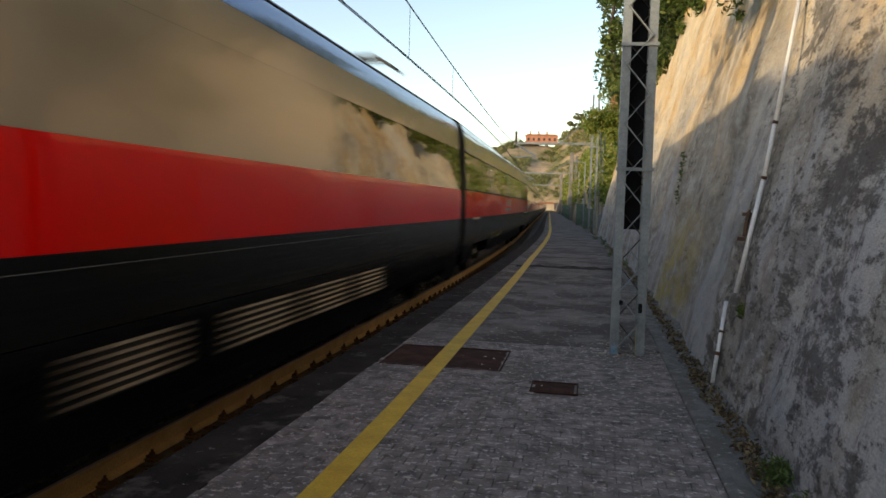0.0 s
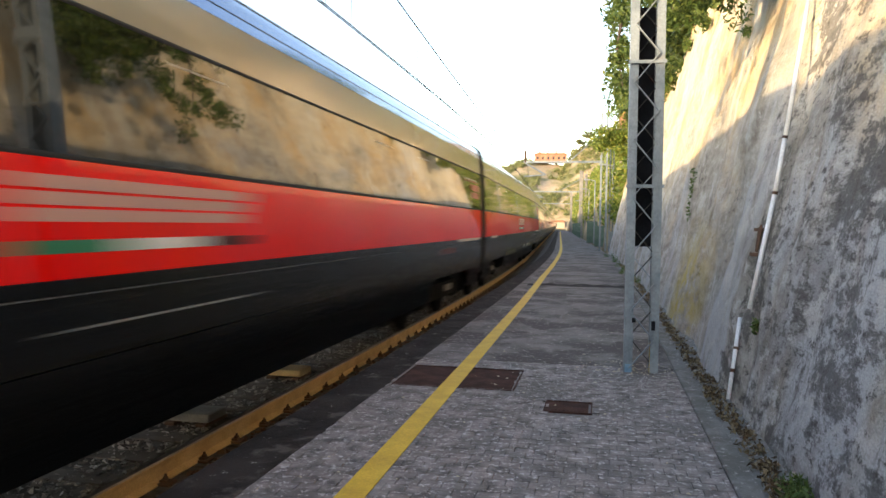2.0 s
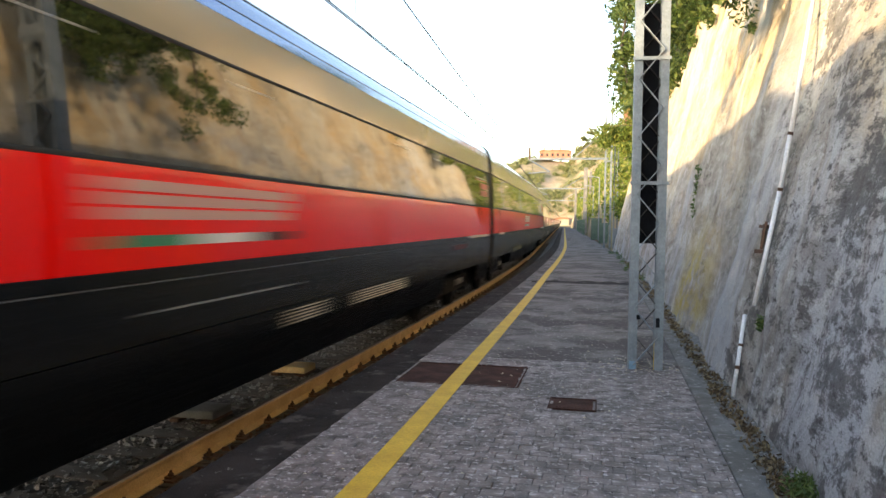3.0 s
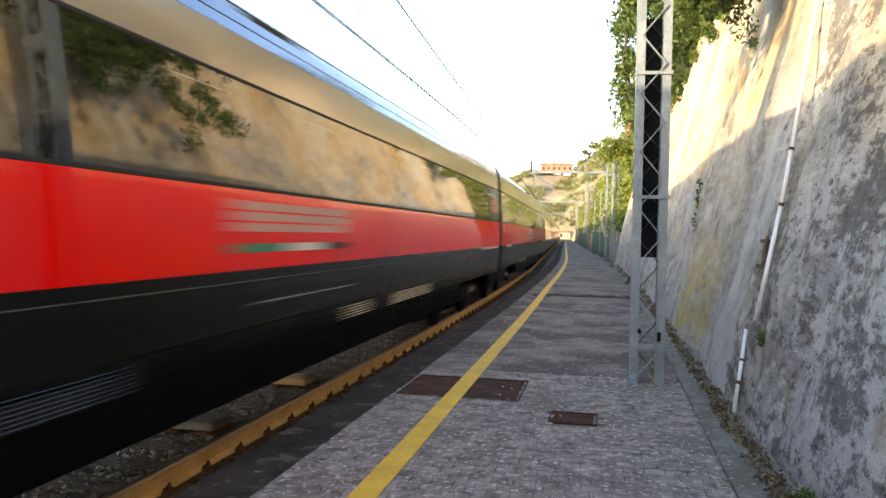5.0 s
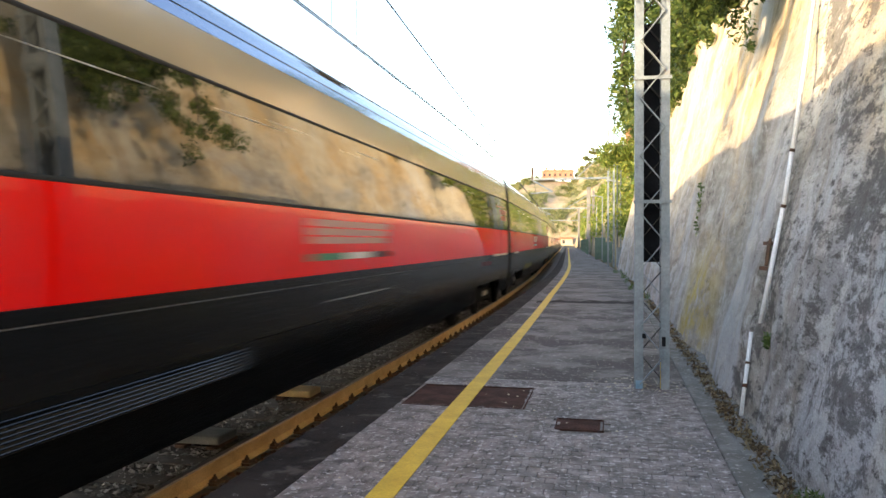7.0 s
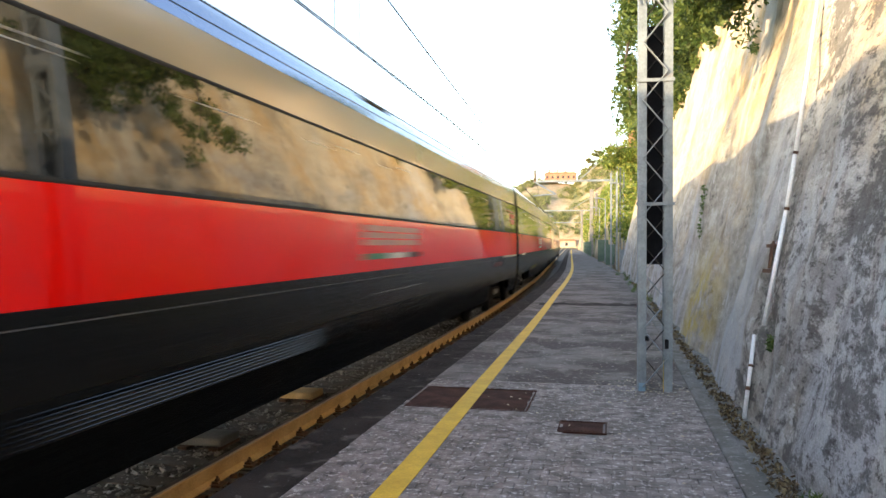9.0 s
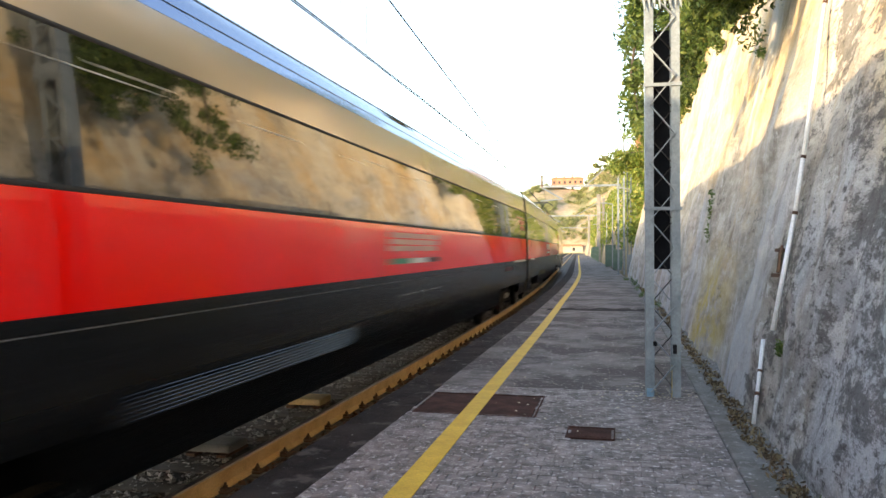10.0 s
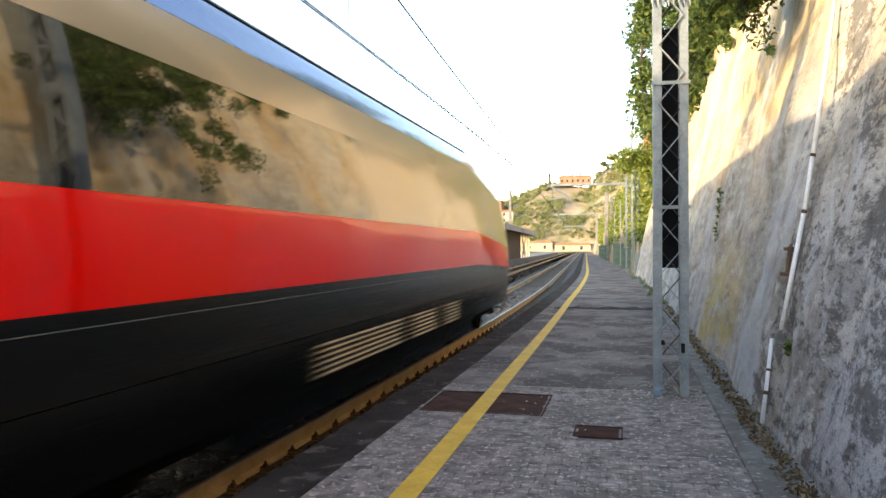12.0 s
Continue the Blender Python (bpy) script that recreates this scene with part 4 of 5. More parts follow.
GAP0, SPEED, LENGTH, LOCO = 16.5, 25.35, 26.1, 20.9
train = []      # things with the place of their middle at the start, and whether turned round
lead = power_car()
pantograph(-LOCO / 2 + 4.4, lead, False)
tagged(lead, "red, silver and dark grey leading power car of an express train", "locomotive", "train cars")
train.append((lead, GAP0 - LOCO / 2, True))
first = coach()
tagged(first, "red and silver express coach with a dark window band", "train coach", "train cars")
train.append((first, GAP0 + LENGTH / 2, False))
for i in range(1, 11):
    following = copy_thing(first, pose(0, 0, 0))
    if i in (2, 4):
        far_grilles(following, LENGTH)
    if i in (5, 6):
        glass_lines(following, LENGTH, ((7.7, 8.4), (9.7, 10.35), (12.35, 12.45)))
    if i in (7, 8, 9):
        glass_lines(following, LENGTH, ((5.4, 6.1), (7.65, 8.25), (9.8, 10.05), (12.05, 12.15)))
    train.append((following, GAP0 + LENGTH * (i + 0.5), False))
tail = copy_thing(lead, pose(0, 0, 0))
tagged(tail, "red, silver and dark grey rear power car of an express train", "locomotive", "train cars")
for o in list(tail.children_recursive):
    if o.name.startswith(("pantograph", "lower_arm", "upper_arm", "collector_head", "insulator")):
        bpy.data.objects.remove(o)
pantograph(-LOCO / 2 + 4.4, tail, True)
train.append((tail, GAP0 + LENGTH * 11 + LOCO / 2, False))


def car_pose(y, half, turned):
    """A car stands with its two bogies on the line of the track."""
    a, b = Vector((XC + bend(y - half), y - half, RAIL)), Vector((XC + bend(y + half), y + half, RAIL))
    m = (a + b) / 2
    return pose(m.x, m.y, m.z, 0, 0, math.degrees(math.atan2(a.x - b.x, b.y - a.y)) + (180 if turned else 0))


# ---- the far side: second platform with its shelter, and an unseen wall added to block the low sun ----
shade_wall = boxed("wall_left", M_CONCRETE, (-28.5, -28, -70, 80, -0.97, 6.8))
tagged(shade_wall, "plain grey wall added out of view behind the far track to cast shade", "wall", kind="structure")
vs, fs = sweep([(-14.5, -0.97), (-14.5, -0.05), (-9.75, -0.05), (-9.75, -0.97)], stations(30, 230, 4.0))
island = raw("platform_far", vs, fs, M_CONCRETE)
tagged(island, "pale concrete island platform beyond the tracks", "platform", kind="structure")

SY, SX = 90.0, bend(90.0)
shelter = empty("station_shelter", -11.4 + SX, SY, -0.05)
shelter.rotation_euler = (0, 0, math.atan(0.0518))
tagged(shelter, "open station shelter with a flat canopy and brown panels", "station shelter")
boxed("canopy", M_CONCRETE, (-2.2, 2.2, -17, 34, 3.35, 3.75), shelter, "pale flat canopy", 0.05)
boxed("fascia", M_PALE, (2.2, 2.26, -17, 34, 3.25, 3.85), shelter)
boxed("kiosk", M_SHELTER, (-1.4, 1.2, -4.0, 14.0, 0.0, 3.35), shelter, "brown panelled waiting room", 0.03)
boxed("sign", M_BLUE, (2.262, 2.29, 2.0, 5.5, 3.3, 3.8), shelter, "blue station sign")
for yy_ in (17.0, 22.0, 27.0, 32.0):
    boxed("post", M_PALE, (0.9, 1.15, yy_ - 0.12, yy_ + 0.12, 0.0, 3.35), shelter)
boxed("panel", M_BLUE, (0.5, 0.6, 18.0, 23.0, 0.4, 2.2), shelter, "blue notice panel", 0.02)

# ---- masts and beams further along ----
def cantilever(parent, z, reach, w):
    made("beam", lambda bm: box(bm, -reach, 0, -w / 2, w / 2, z, z + w * 1.3), M_STEEL, parent)
    made("brace", lambda bm: bar(bm, (-reach * 0.45, 0, z), (0, 0, z + 2.0), w * 0.6, w * 0.6), M_STEEL, parent)
    made("registration_arm", lambda bm: [bar(bm, (-reach * 0.98, 0, z), (-reach * 0.72, 0, z - 0.75), 0.05, round_=8), bar(bm, (-reach * 0.72, 0, z - 0.75), (-reach * 1.0, 0, z - 0.85), 0.04, round_=8)], M_STEEL, parent)
    made("insulator", lambda bm: bar(bm, (-reach * 0.98, 0, z + 0.02), (-reach * 0.98, 0, z + 0.8), 0.07, round_=8), M_CLIP, parent)


m2 = lattice_mast(0.12, 49.0, 0.46, 0.36, 8.6, pitch=0.6)
tagged(m2, "grey galvanised lattice steel mast with an arm over the track", "mast", "line masts")
cantilever(m2, 5.5, 5.0, 0.10)
m2b = lattice_mast(0.62, 49.8, 0.30, 0.3, 8.0, pitch=0.6)
settle(m2)
settle(m2b)
tagged(m2b, "slender grey lattice steel mast beside the platform", "mast", "line masts")


def post_mast(x, y, w, h, label, arm=0.0, az=6.4):
    e = empty("line_mast", x, y, 0)
    made("shaft", lambda bm: box(bm, -w / 2, w / 2, -w / 2, w / 2, 0, h, w * 0.12), M_CONCRETE, e)
    made("footing", lambda bm: box(bm, -w, w, -w, w, -0.05, 0.35, 0.04), M_CONCRETE, e)
    if arm:
        cantilever(e, az, arm, 0.14)
    return tagged(settle(e), label, "mast", "line masts")


post_mast(-2.9 + 0.05, 112.0, 0.55, 9.4, "pale concrete mast with an arm over the tracks", 7.5, 6.3)
post_mast(-2.2, 113.5, 0.4, 9.0, "pale concrete mast beside the platform")
post_mast(-6.6, 175.0, 0.5, 9.0, "pale concrete mast with an arm over the tracks", 7.5, 6.3)
post_mast(-17.6, 118.0, 0.35, 10.5, "pale concrete mast on the island platform")


def lamp_post(x, y, h):
    e = empty("street_lamp", x, y, 0)
    made("pole", lambda bm: bar(bm, (0, 0, 0), (0, 0, h), 0.07, round_=10, w2=0.045), M_STEEL, e)
    made("arm", lambda bm: bar(bm, (0, 0, h), (-0.5, 0, h + 0.1), 0.035, round_=8), M_STEEL, e)
    made("lantern", lambda bm: box(bm, -0.95, -0.45, -0.12, 0.12, h + 0.05, h + 0.17, 0.03), M_STEEL, e, "flat grey lantern")
    return tagged(settle(e), "thin grey steel lamp post beside the platform", "lamp post", "lamp posts")


for x, y, h in ((0.75, 53.0, 5.6), (-0.55, 67.0, 5.4), (-1.3, 84.0, 5.4), (-3.2, 128.0, 5.5)):
    lamp_post(x, y, h)


def cabinet(x, y, w, d, h, mat, label):
    e = empty("trackside_cabinet", x, y, 0)
    made("body", lambda bm: box(bm, -w / 2, w / 2, -d / 2, d / 2, 0.06, h, 0.02), mat, e)
    made("plinth", lambda bm: box(bm, -w / 2 + 0.03, w / 2 - 0.03, -d / 2 + 0.03, d / 2 - 0.03, 0, 0.06), M_CONCRETE, e)
    made("door", lambda bm: box(bm, -w / 2 + 0.05, w / 2 - 0.05, -d / 2 - 0.02, -d / 2 - 0.001, 0.12, h - 0.06, 0.005), mat, e)
    made("lid", lambda bm: box(bm, -w / 2 - 0.03, w / 2 + 0.03, -d / 2 - 0.05, d / 2 + 0.03, h, h + 0.05, 0.01), mat, e)
    return tagged(settle(e), label, "cabinet")


cabinet(0.72, 47.2, 0.55, 0.4, 1.2, M_STEEL, "grey steel equipment cabinet at the foot of a mast")
cabinet(-0.75, 69.0, 0.9, 0.5, 1.9, M_FENCE, "tall green equipment cabinet beside the platform")
cabinet(-0.1, 58.0, 0.7, 0.5, 1.5, M_FENCE, "green equipment cabinet beside the platform")

fence = empty("fence")
tagged(fence, "green steel mesh fence along the back of the platform", "fence")
y = 94.0
while y < 150:
    x = 0.95 + bend(y)
    boxed("post", M_FENCE, (x - 0.03, x + 0.03, y - 0.03, y + 0.03, 0, 1.9), fence)
    y2 = y + 2.5
    x2 = 0.95 + bend(y2)
    for z in (0.12, 0.8, 1.42):
        made("rail", lambda bm: bar(bm, (x, y + 0.03, z), (x2, y2 - 0.03, z), 0.03, 0.03), M_FENCE, fence)

    def pickets(bm):
        for k in range(1, 12):
            u = k / 12
            bar(bm, (x + (x2 - x) * u + 0.02, y + 2.5 * u, 0.1), (x + (x2 - x) * u + 0.02, y + 2.5 * u, 1.48), 0.016, 0.016)
    tagged(made("picket_panel", pickets, M_FENCE, fence), kind="stuff")
    y = y2

settle(fence)

# ---- the bank beyond the wall, grown over ----
vs, fs = sweep([(1.65, -1.1), (1.7, 0.0), (2.4, 3.2), (3.6, 7.8), (6.0, 11.5), (14.0, 15.0), (40.0, 21.0), (90.0, 25.0), (90.0, -1.1)], stations(46.0, 350, 3.0, 6.0))
rng = np.random.default_rng(11)
vs = [(x + rng.normal() * 0.25 * (z > 0.5), yv, z + rng.normal() * 0.3 * (z > 0.5)) for x, yv, z in vs]
bank = settle(raw("bank", vs, fs, M_HILL, smooth=True))
tagged(bank, "steep overgrown earth bank beside the platform", "bank", kind="structure")
top = settle(boxed("wall_backfill", M_HILL, (4.6, 60, -40, 46, -0.7, 8.0)))
tagged(top, "earth terrace behind the retaining wall", "ground", kind="structure")


def bank_height(d):
    return float(np.interp(d, (1.7, 2.4, 3.6, 6.0, 14.0, 40.0, 90.0), (0, 3.2, 7.8, 11.5, 15, 21, 25)))


cs, rs = [], []
for i in range(900):
    y = 46.5 + 190 * rng.random() ** 1.5
    r = rng.uniform(0.35, 0.95) * (1 + y / 150)
    d = 1.75 + 0.5 * r + 13 * rng.random() ** 2.0
    cs.append((d + bend(y), y, bank_height(d) + rng.uniform(-0.2, 0.9) * r))
    rs.append((r, r, r * rng.uniform(0.7, 1.3)))
vs, fs = leaves(rng, cs, rs, 95000, 0.16)
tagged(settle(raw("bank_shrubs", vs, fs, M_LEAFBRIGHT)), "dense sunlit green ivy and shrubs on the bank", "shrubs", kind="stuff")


def tree(x, y, z, height, spread, seed, mat, n, size, label, trunk=0.12, lean=(0.0, 0.0), crown_at=0.6):
    rng = np.random.default_rng(seed)
    e = empty("tree", x, y, z)
    tipx, tipy = lean

    def wood(bm):
        pts = [Vector((0, 0, -0.3))] + [Vector((tipx * u * u, tipy * u * u, height * crown_at * u)) for u in (0.33, 0.66, 1.0)]
        for i, (a, b) in enumerate(zip(pts, pts[1:])):
            bar(bm, a, b, trunk * (1 - 0.2 * i), round_=8, w2=trunk * (0.8 - 0.2 * i))
    made("trunk", wood, M_BARK, e)
    cs, rs = [], []
    for k in range(9):
        v = rng.normal(size=3)
        v /= np.linalg.norm(v)
        end = np.array([tipx, tipy, height * crown_at]) + v * np.array([spread, spread, height * (1 - crown_at)]) * rng.uniform(0.5, 1.0)
        st = Vector((tipx * 0.7, tipy * 0.7, height * crown_at * rng.uniform(0.7, 1.0)))
        made("limb", lambda bm: bar(bm, st, Vector(end), trunk * 0.4, round_=6, w2=trunk * 0.1), M_BARK, e)
        for j in range(3):
            cs.append(end + rng.normal(size=3) * spread * 0.22)
            r = spread * rng.uniform(0.18, 0.36)
            rs.append((r, r, r * 0.8))
    vs, fs = leaves(rng, cs, rs, n, size)
    raw("crown", vs, fs, mat, e)
    return tagged(settle(e), label, "tree")


# trees on top of the wall, leaning out over the platform
tree(4.1, 27.0, 7.4, 4.2, 2.2, 3, M_LEAF, 9000, 0.085, "dark green tree leaning over the top of the wall", 0.14, (-1.5, 0.0), 0.35)
tree(4.5, 21.5, 7.7, 4.4, 2.4, 5, M_LEAF, 9000, 0.08, "dark green tree standing on the wall top", 0.14, (-0.9, 0.0), 0.4)
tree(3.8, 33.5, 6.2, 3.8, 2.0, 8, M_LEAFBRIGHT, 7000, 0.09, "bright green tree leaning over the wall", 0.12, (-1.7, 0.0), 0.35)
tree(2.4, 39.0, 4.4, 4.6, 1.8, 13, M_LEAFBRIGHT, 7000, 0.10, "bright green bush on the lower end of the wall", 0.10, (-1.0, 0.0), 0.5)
tree(4.8, 30.0, 7.2, 5.5, 2.4, 17, M_LEAF, 8000, 0.09, "dark green tree standing on the wall top", 0.14, (-1.2, 0.0), 0.5)

# a bough that hangs over the wall head close behind the mast
bough = empty("hanging_branch")
tagged(bough, "leafy green branch hanging over the wall", "branch")
twigs = [((2.6, 14.2, 8.3), (1.7, 13.4, 6.4)), ((1.7, 13.4, 6.4), (1.15, 13.0, 5.5)), ((1.7, 13.4, 6.4), (1.95, 13.3, 5.8)), ((1.15, 13.0, 5.5), (1.05, 12.9, 5.05)), ((1.7, 13.4, 6.4), (2.25, 13.6, 5.9))]
twigs = [tuple(tuple(q * 0.86 + (0.224 if j == 2 else 0.0) for j, q in enumerate(p)) for p in pair) for pair in twigs]
for i_, (a_, b_) in enumerate(twigs):
    made("twig", lambda bm: bar(bm, a_, b_, 0.035 - 0.005 * i_, round_=6, w2=0.02 - 0.003 * i_), M_BARK, bough)
cs, rs = [], []
for i in range(150):
    a_, b_ = twigs[rng.integers(0, len(twigs))]
    u = rng.random()
    p = np.array(a_) * (1 - u) + np.array(b_) * u + rng.normal(size=3) * np.array((0.16, 0.7, 0.26))
    cs.append(p)
    r = rng.uniform(0.12, 0.32)
    rs.append((r * 0.8, r, r))
vs, fs = leaves(rng, cs, rs, 14000, 0.05)
raw("foliage", vs, fs, M_LEAF, bough)
settle(bough)

# a second bough, reaching out past the mast
bough2 = empty("hanging_branch")
tagged(bough2, "leafy dark green branch reaching out over the platform", "branch")
twigs2 = [((2.6, 13.9, 7.0), (1.2, 13.4, 6.3)), ((1.2, 13.4, 6.3), (0.35, 13.0, 5.4)), ((0.35, 13.0, 5.4), (0.20, 12.8, 4.2)), ((1.2, 13.4, 6.3), (0.75, 13.2, 4.8)), ((0.35, 13.0, 5.4), (0.05, 13.1, 5.0)), ((0.20, 12.8, 4.2), (0.30, 12.8, 3.6))]
twigs2 = [tuple(tuple(q * 0.80 + (0.27 if j == 2 else 0.0) for j, q in enumerate(p)) for p in pair) for pair in twigs2]
for i_, (a_, b_) in enumerate(twigs2):
    made("twig", lambda bm: bar(bm, a_, b_, 0.04 - 0.005 * i_, round_=6, w2=0.022 - 0.003 * i_), M_BARK, bough2)
cs, rs = [], []
for i in range(70):
    a_, b_ = twigs2[rng.integers(0, len(twigs2))]
    u = rng.random()
    cs.append(np.array(a_) * (1 - u) + np.array(b_) * u + rng.normal(size=3) * np.array((0.08, 0.6, 0.13)))
    r = rng.uniform(0.10, 0.26)
    rs.append((r * 0.7, r, r))
vs, fs = leaves(rng, cs, rs, 6500, 0.040)
raw("foliage", vs, fs, M_LEAF, bough2)

# ivy spilling over the wall head
cs, rs = [], []
for i in range(120):
    y = rng.uniform(9.5, 32)
    z = wall_top(y) - 1.2 * rng.random() ** 2.2 * (1.5 if y > 17 else 0.4) + 0.35
    p = on_wall(y, z, 0.12)
    cs.append(p)
    r = rng.uniform(0.18, 0.5)
    rs.append((r * 0.6, r, r))
vs, fs = leaves(rng, cs, rs, 14000, 0.065)
tagged(settle(raw("ivy", vs, fs, M_LEAF)), "green ivy spilling over the top of the wall", "ivy", kind="stuff")
# sprigs rooted in the wall
cs = [on_wall(14.8, 2.55, 0.1), on_wall(14.75, 2.3, 0.1), on_wall(14.6, 1.9, 0.06), on_wall(12.4, 4.55, 0.1), on_wall(12.9, 4.7, 0.1), on_wall(7.1, 0.75, 0.04)]
vs, fs = leaves(rng, cs, [(0.08, 0.12, 0.16), (0.05, 0.06, 0.2), (0.04, 0.06, 0.25), (0.05, 0.2, 0.1), (0.05, 0.2, 0.08), (0.03, 0.06, 0.08)], 420, 0.03)
tagged(settle(raw("wall_weeds", vs, fs, M_WEED)), "small green weeds rooted in the plaster cracks", "weeds", kind="stuff")

# weeds and dry leaves along the foot of the wall
cs, rs = [], []
for i in range(520):
    y = 3.2 + 30 * rng.random() ** 2.2
    cs.append((wall_base(y) - rng.uniform(0.04, 0.19), y, 0.008))
    rs.append((0.07, 0.16, 0.008))
vs, fs = leaves(rng, cs, rs, 6000, 0.024)
tagged(settle(raw("leaf_litter", vs, fs, M_LEAFDRY)), "brown dry leaf litter along the foot of the wall", "leaf litter", kind="stuff")
cs, rs = [], []
for i in range(26):
    y = rng.choice((rng.uniform(3.6, 5.0), rng.uniform(22, 42)))
    far = y > 20
    cs.append((wall_base(y) - rng.uniform(0.0, 0.45 if far else 0.1), y, 0.05))
    rs.append((0.1, 0.3 if far else 0.12, 0.14 if far else 0.05))
vs, fs = leaves(rng, cs, rs, 2600, 0.03, 0.4)
tagged(settle(raw("foot_weeds", vs, fs, M_WEED)), "green weeds growing at the foot of the wall", "weeds", kind="stuff")

# grit and chips on the paving round the mast's foot
vs, fs = [], []
for i in range(260):
    x, y = rng.uniform(-1.6, 0.75), 3.6 + 10 * rng.random() ** 1.3
    if rng.random() < 0.5:
        x, y = 0.35 + rng.normal() * 0.3, 7.45 + rng.normal() * 0.25
    s_ = rng.uniform(0.004, 0.013)
    q = rng.uniform(0.5, 1.0, (4, 2)) * s_
    k = len(vs)
    vs += [(x - q[0, 0], y - q[0, 1], 0.001), (x + q[1, 0] * 1.8, y - q[1, 1], 0.001), (x + q[2, 0], y + q[2, 1], 0.001), (x - q[3, 0], y + q[3, 1], 0.001), (x, y, 0.002 + s_ * 0.6)]
    fs += [(k, k + 1, k + 4), (k + 1, k + 2, k + 4), (k + 2, k + 3, k + 4), (k + 3, k, k + 4)]
tagged(raw("grit", vs, fs, M_STEP), "pale stone chips scattered on the paving", "grit", kind="stuff")

# ---- the far hill with its houses ----
def hill_height(x, y):
    ridge = float(np.interp(x, (-400, -140, -75, -56, -44, -20, -15, -8, 0, 60, 200), (26, 22, 24, 32, 36.5, 36.2, 42.5, 46, 49, 56, 60)))
    u = min(max((y - 352) / 75.0, 0.0), 1.0)
    q = Vector((x * 0.03, y * 0.03, 0))
    return -0.7 + ridge * (u ** 0.75) + 3.0 * noise.noise(q) * u + 1.5 * noise.noise(q * 3) * u


xs = list(np.arange(-420, 220, 8.0))
yh = list(np.arange(350, 520, 6.0))
vs = [(x, y, hill_height(x, y)) for y in yh for x in xs]
fs = [(i * len(xs) + j, i * len(xs) + j + 1, (i + 1) * len(xs) + j + 1, (i + 1) * len(xs) + j) for i in range(len(yh) - 1) for j in range(len(xs) - 1)]
hill = raw("hill", vs, fs, M_HILL, smooth=True)
tagged(hill, "sunlit hill with scrub and bare ochre slopes", "hill", kind="structure")
cs, rs = [], []
for i in range(1500):
    x, y = rng.uniform(-90, 25), 352 + 85 * rng.random()
    if noise.noise(Vector((x * 0.05, y * 0.05, 5))) < -0.16:
        continue
    r = rng.uniform(0.7, 2.6)
    cs.append((x, y, hill_height(x, y) + 0.4 * r))
    rs.append((r, r, r * rng.uniform(0.6, 1.0)))
vs, fs = leaves(rng, cs, rs, 80000, 0.45)
tagged(raw("hill_scrub", vs, fs, M_LEAFFAR), "patchy sunlit scrub and trees on the hill", "scrub", kind="stuff")


def house(x, y, w, d, h, wallmat, floors, cols, label, turn=0.0, z=None):
    z = hill_height(x, y) - 0.5 if z is None else z
    e = empty("house", x, y, z)
    e.rotation_euler = (0, 0, radians(turn))
    boxed("wall", wallmat, (-w / 2, w / 2, -d / 2, d / 2, 0, h), e)

    def roof(bm):
        box(bm, -w / 2 - 0.4, w / 2 + 0.4, -d / 2 - 0.4, d / 2 + 0.4, h, h + 0.4)
        box(bm, -w / 2 + 0.6, w / 2 - 0.6, -d / 2 + 0.6, d / 2 - 0.6, h + 0.4, h + 0.9)
    made("roof", roof, M_TILE, e)
    for f in range(floors):
        for c in range(cols):
            wx = -w / 2 + (c + 0.5) * w / cols
            wz = (f + 0.35) * h / floors
            o = boxed("window", M_WINDOWDARK, (wx - 0.55, wx + 0.55, -d / 2 - 0.06, -d / 2 - 0.01, wz, wz + 1.5), e)
            boxed("sill", wallmat, (wx - 0.65, wx + 0.65, -d / 2 - 0.2, -d / 2 - 0.01, wz - 0.15, wz), o)
    return tagged(e, label, "house", "far houses")


crest = house(-27.5, 424, 17.0, 9, 4.2, M_TERRA, 1, 6, "long terracotta plastered house on the hill crest", 4, 35.2)
for k in range(3):
    boxed("chimney", M_TILE, (-6.4 + k * 4.4, -5.6 + k * 4.4, -1.0, -0.2, 4.6, 7.0), crest, "slim dark chimney")
house(-68, 395, 10, 8, 9, M_TERRA, 3, 4, "tall terracotta plastered house on the hill")
house(-60, 380, 9, 8, 6, M_PALE, 2, 3, "pale plastered house on the hill slope", 12)
house(-40, 354, 14, 7, 4.2, M_HAZE, 1, 2, "low cream plastered shed at the foot of the hill", 0, -0.7)
house(-24, 353, 16, 5, 3.2, M_HAZE, 1, 2, "low cream plastered shed at the foot of the hill", 0, -0.7)
settle(house(4.5, 96, 5, 5, 5, M_TERRA, 1, 2, "small pinkish plastered house above the bank", 0, 12.0))
for k, (x, y, h) in enumerate(((-14.5, 500, 8.5), (-9.0, 503, 9.5), (-2.0, 505, 8.0))):
    tree(x, y, hill_height(x * K, y * K) / K, h, 3.4, 30 + k, M_LEAFFAR, 9000, 0.24, "umbrella pine on the crest of the hill", 0.3, (0, 0), 0.82)


# ---- paving setts: those near the eye one by one, the rest in one piece ----
SETT_X, SETT_Y = 0.12, 0.10


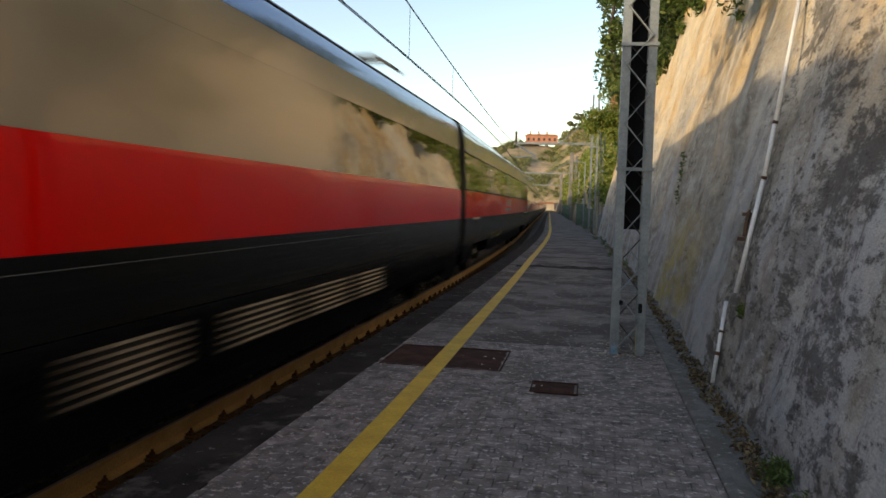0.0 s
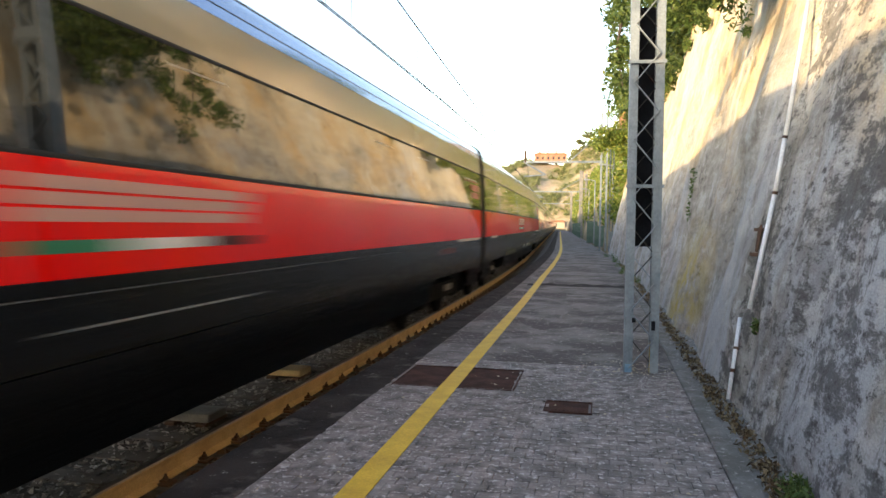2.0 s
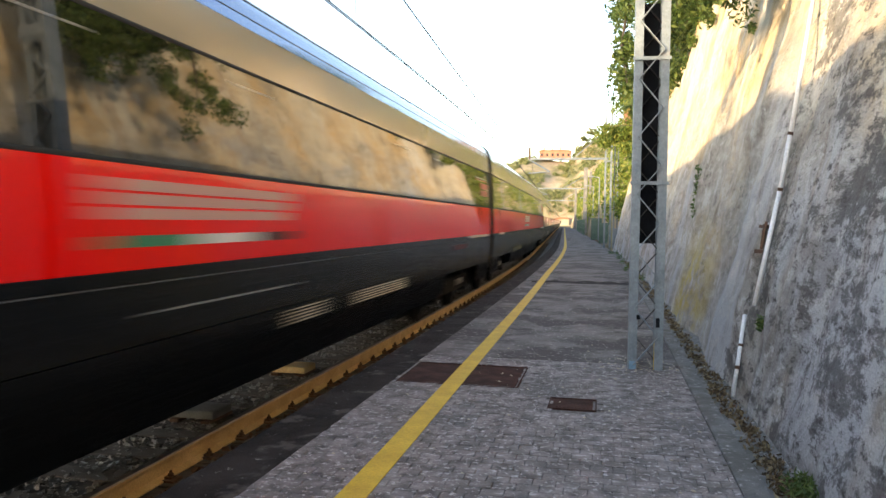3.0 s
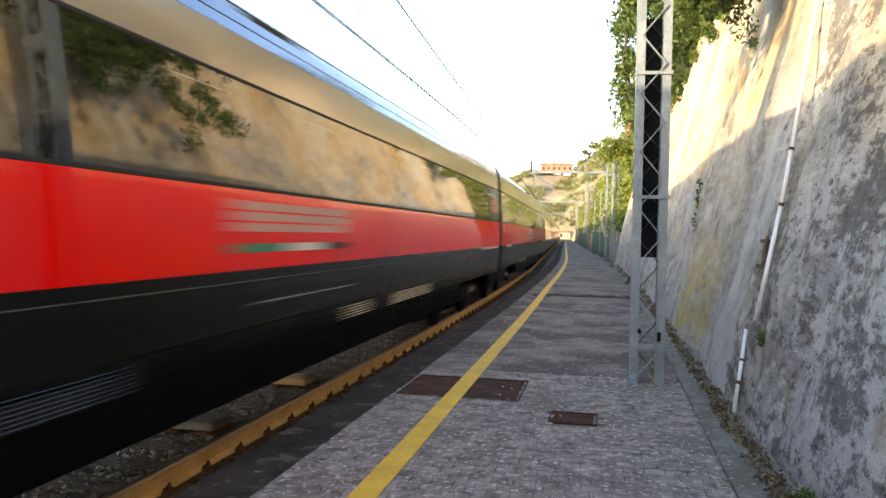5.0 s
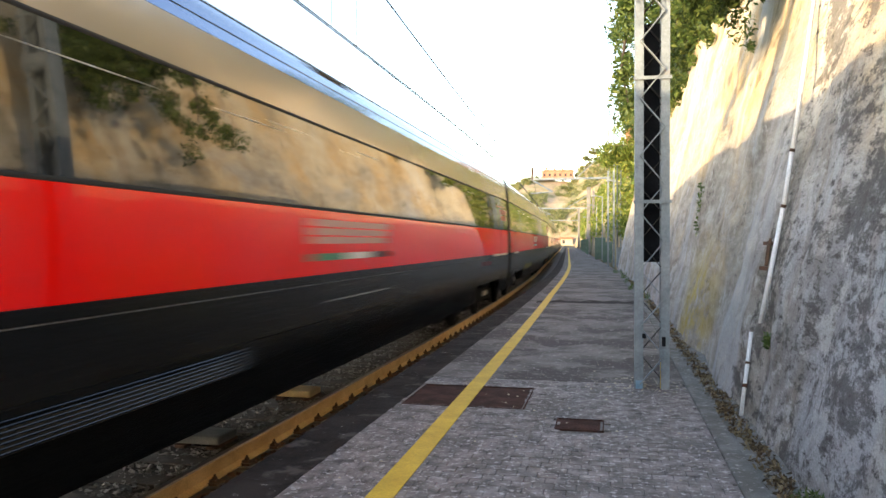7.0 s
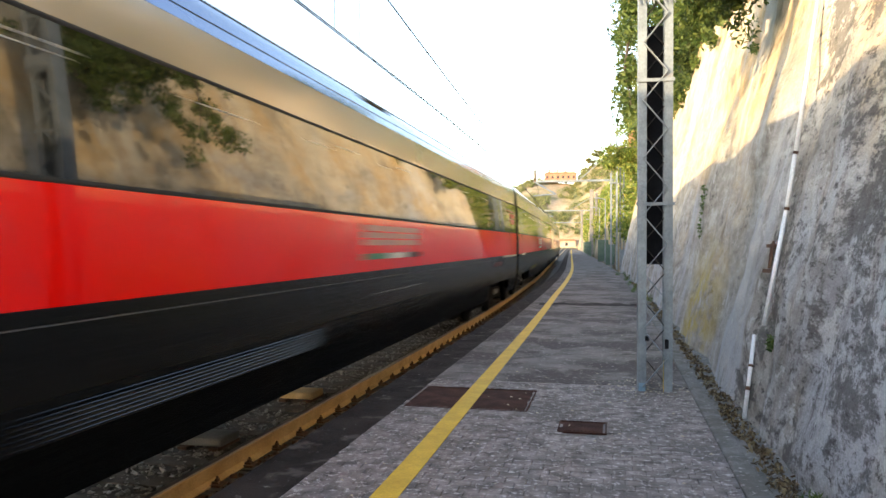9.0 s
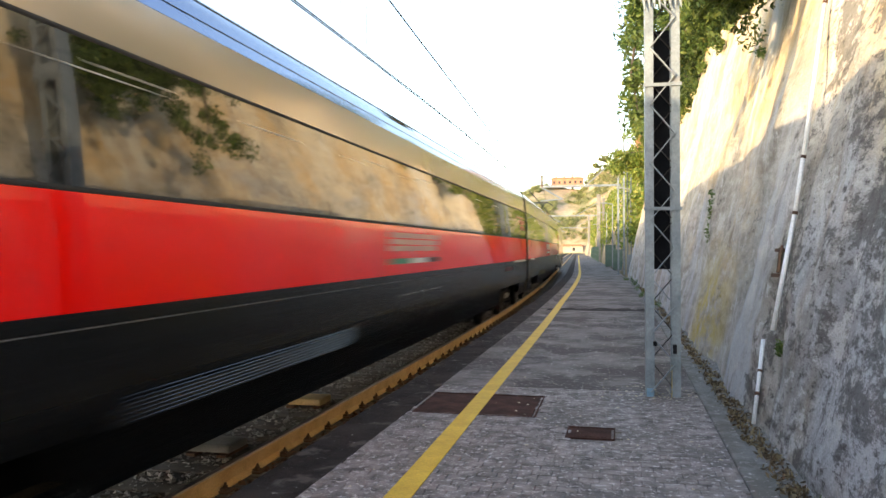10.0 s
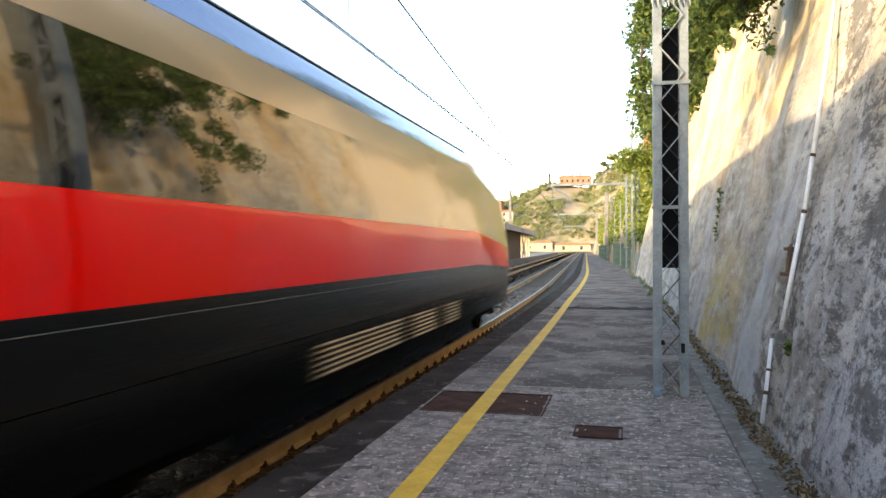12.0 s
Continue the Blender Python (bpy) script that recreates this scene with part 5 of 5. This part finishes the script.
def sett_boxes(y0, y1):
    rng = np.random.default_rng(int(y0 * 100) + 5)
    out = []
    for r in range(int(round(y0 / SETT_Y)), int(round(y1 / SETT_Y))):
        y = r * SETT_Y
        x = -1.73 - (SETT_X * (0.5 * (r % 2) + 0.08 * math.sin(r * 2.7))) + bend(y)
        end = 0.70 + bend(y)
        while x < end - 0.02:
            a, b = max(x, -1.73 + bend(y)), min(x + SETT_X, end)
            if b - a > 0.03 and not any(h[0] < (a + b) / 2 < h[1] and h[2] < y + SETT_Y / 2 < h[3] for h in HOLES):
                out.append((a, b, y, rng.uniform(-0.002, 0.0), rng.uniform(-0.8, 0.8), rng.uniform(-0.8, 0.8)))
            x += SETT_X
    return out


def sett_shape(w, d):
    j, c, t = 0.0014, 0.003, 0.011
    lo = [(-w / 2 + j, -d / 2 + j), (w / 2 - j, -d / 2 + j), (w / 2 - j, d / 2 - j), (-w / 2 + j, d / 2 - j)]
    hi = [(x * (1 - 2 * c / w), y * (1 - 2 * c / d)) for x, y in lo]
    vs = [(x, y, -t) for x, y in lo] + [(x, y, -0.003) for x, y in lo] + [(x, y, 0.0) for x, y in hi]
    fs = [(8, 9, 10, 11)]
    for k in (0, 4):
        fs += [(k + i, k + (i + 1) % 4, k + 4 + (i + 1) % 4, k + 4 + i) for i in range(4)]
    return vs, fs


shared = {}
singles, rest = sett_boxes(3.8, 5.1), sett_boxes(1.3, 3.8) + sett_boxes(5.1, 7.5)
for a, b, y, z, rx, ry in singles:
    key = round(b - a, 3)
    if key not in shared:
        vs, fs = sett_shape(b - a, SETT_Y)
        me = bpy.data.meshes.new("sett")
        me.from_pydata(vs, [], fs)
        me.materials.append(M_PAVER)
        shared[key] = me
    o = new("sett", shared[key])
    o.parent = platform
    o.location = ((a + b) / 2, y + SETT_Y / 2, z)
    o.rotation_euler = (radians(rx), radians(ry * 0.6), 0)
vs, fs = [], []
for a, b, y, z, rx, ry in rest:
    v, f = sett_shape(b - a, SETT_Y)
    k = len(vs)
    vs += [((a + b) / 2 + px, y + SETT_Y / 2 + py, z + pz + py * radians(rx) - px * radians(ry * 0.6)) for px, py, pz in v]
    fs += [tuple(k + i for i in q) for q in f]
tagged(raw("setts", vs, fs, M_PAVER, platform), "worn grey paving setts", kind="stuff")


def motions():
    for ob, y0, turned in train:
        half = 6.5 if ob in (lead, tail) else 9.5
        walk(ob, [(0.5 * k, car_pose(y0 - SPEED * 0.5 * k, half, turned)) for k in range(25)])


motions()
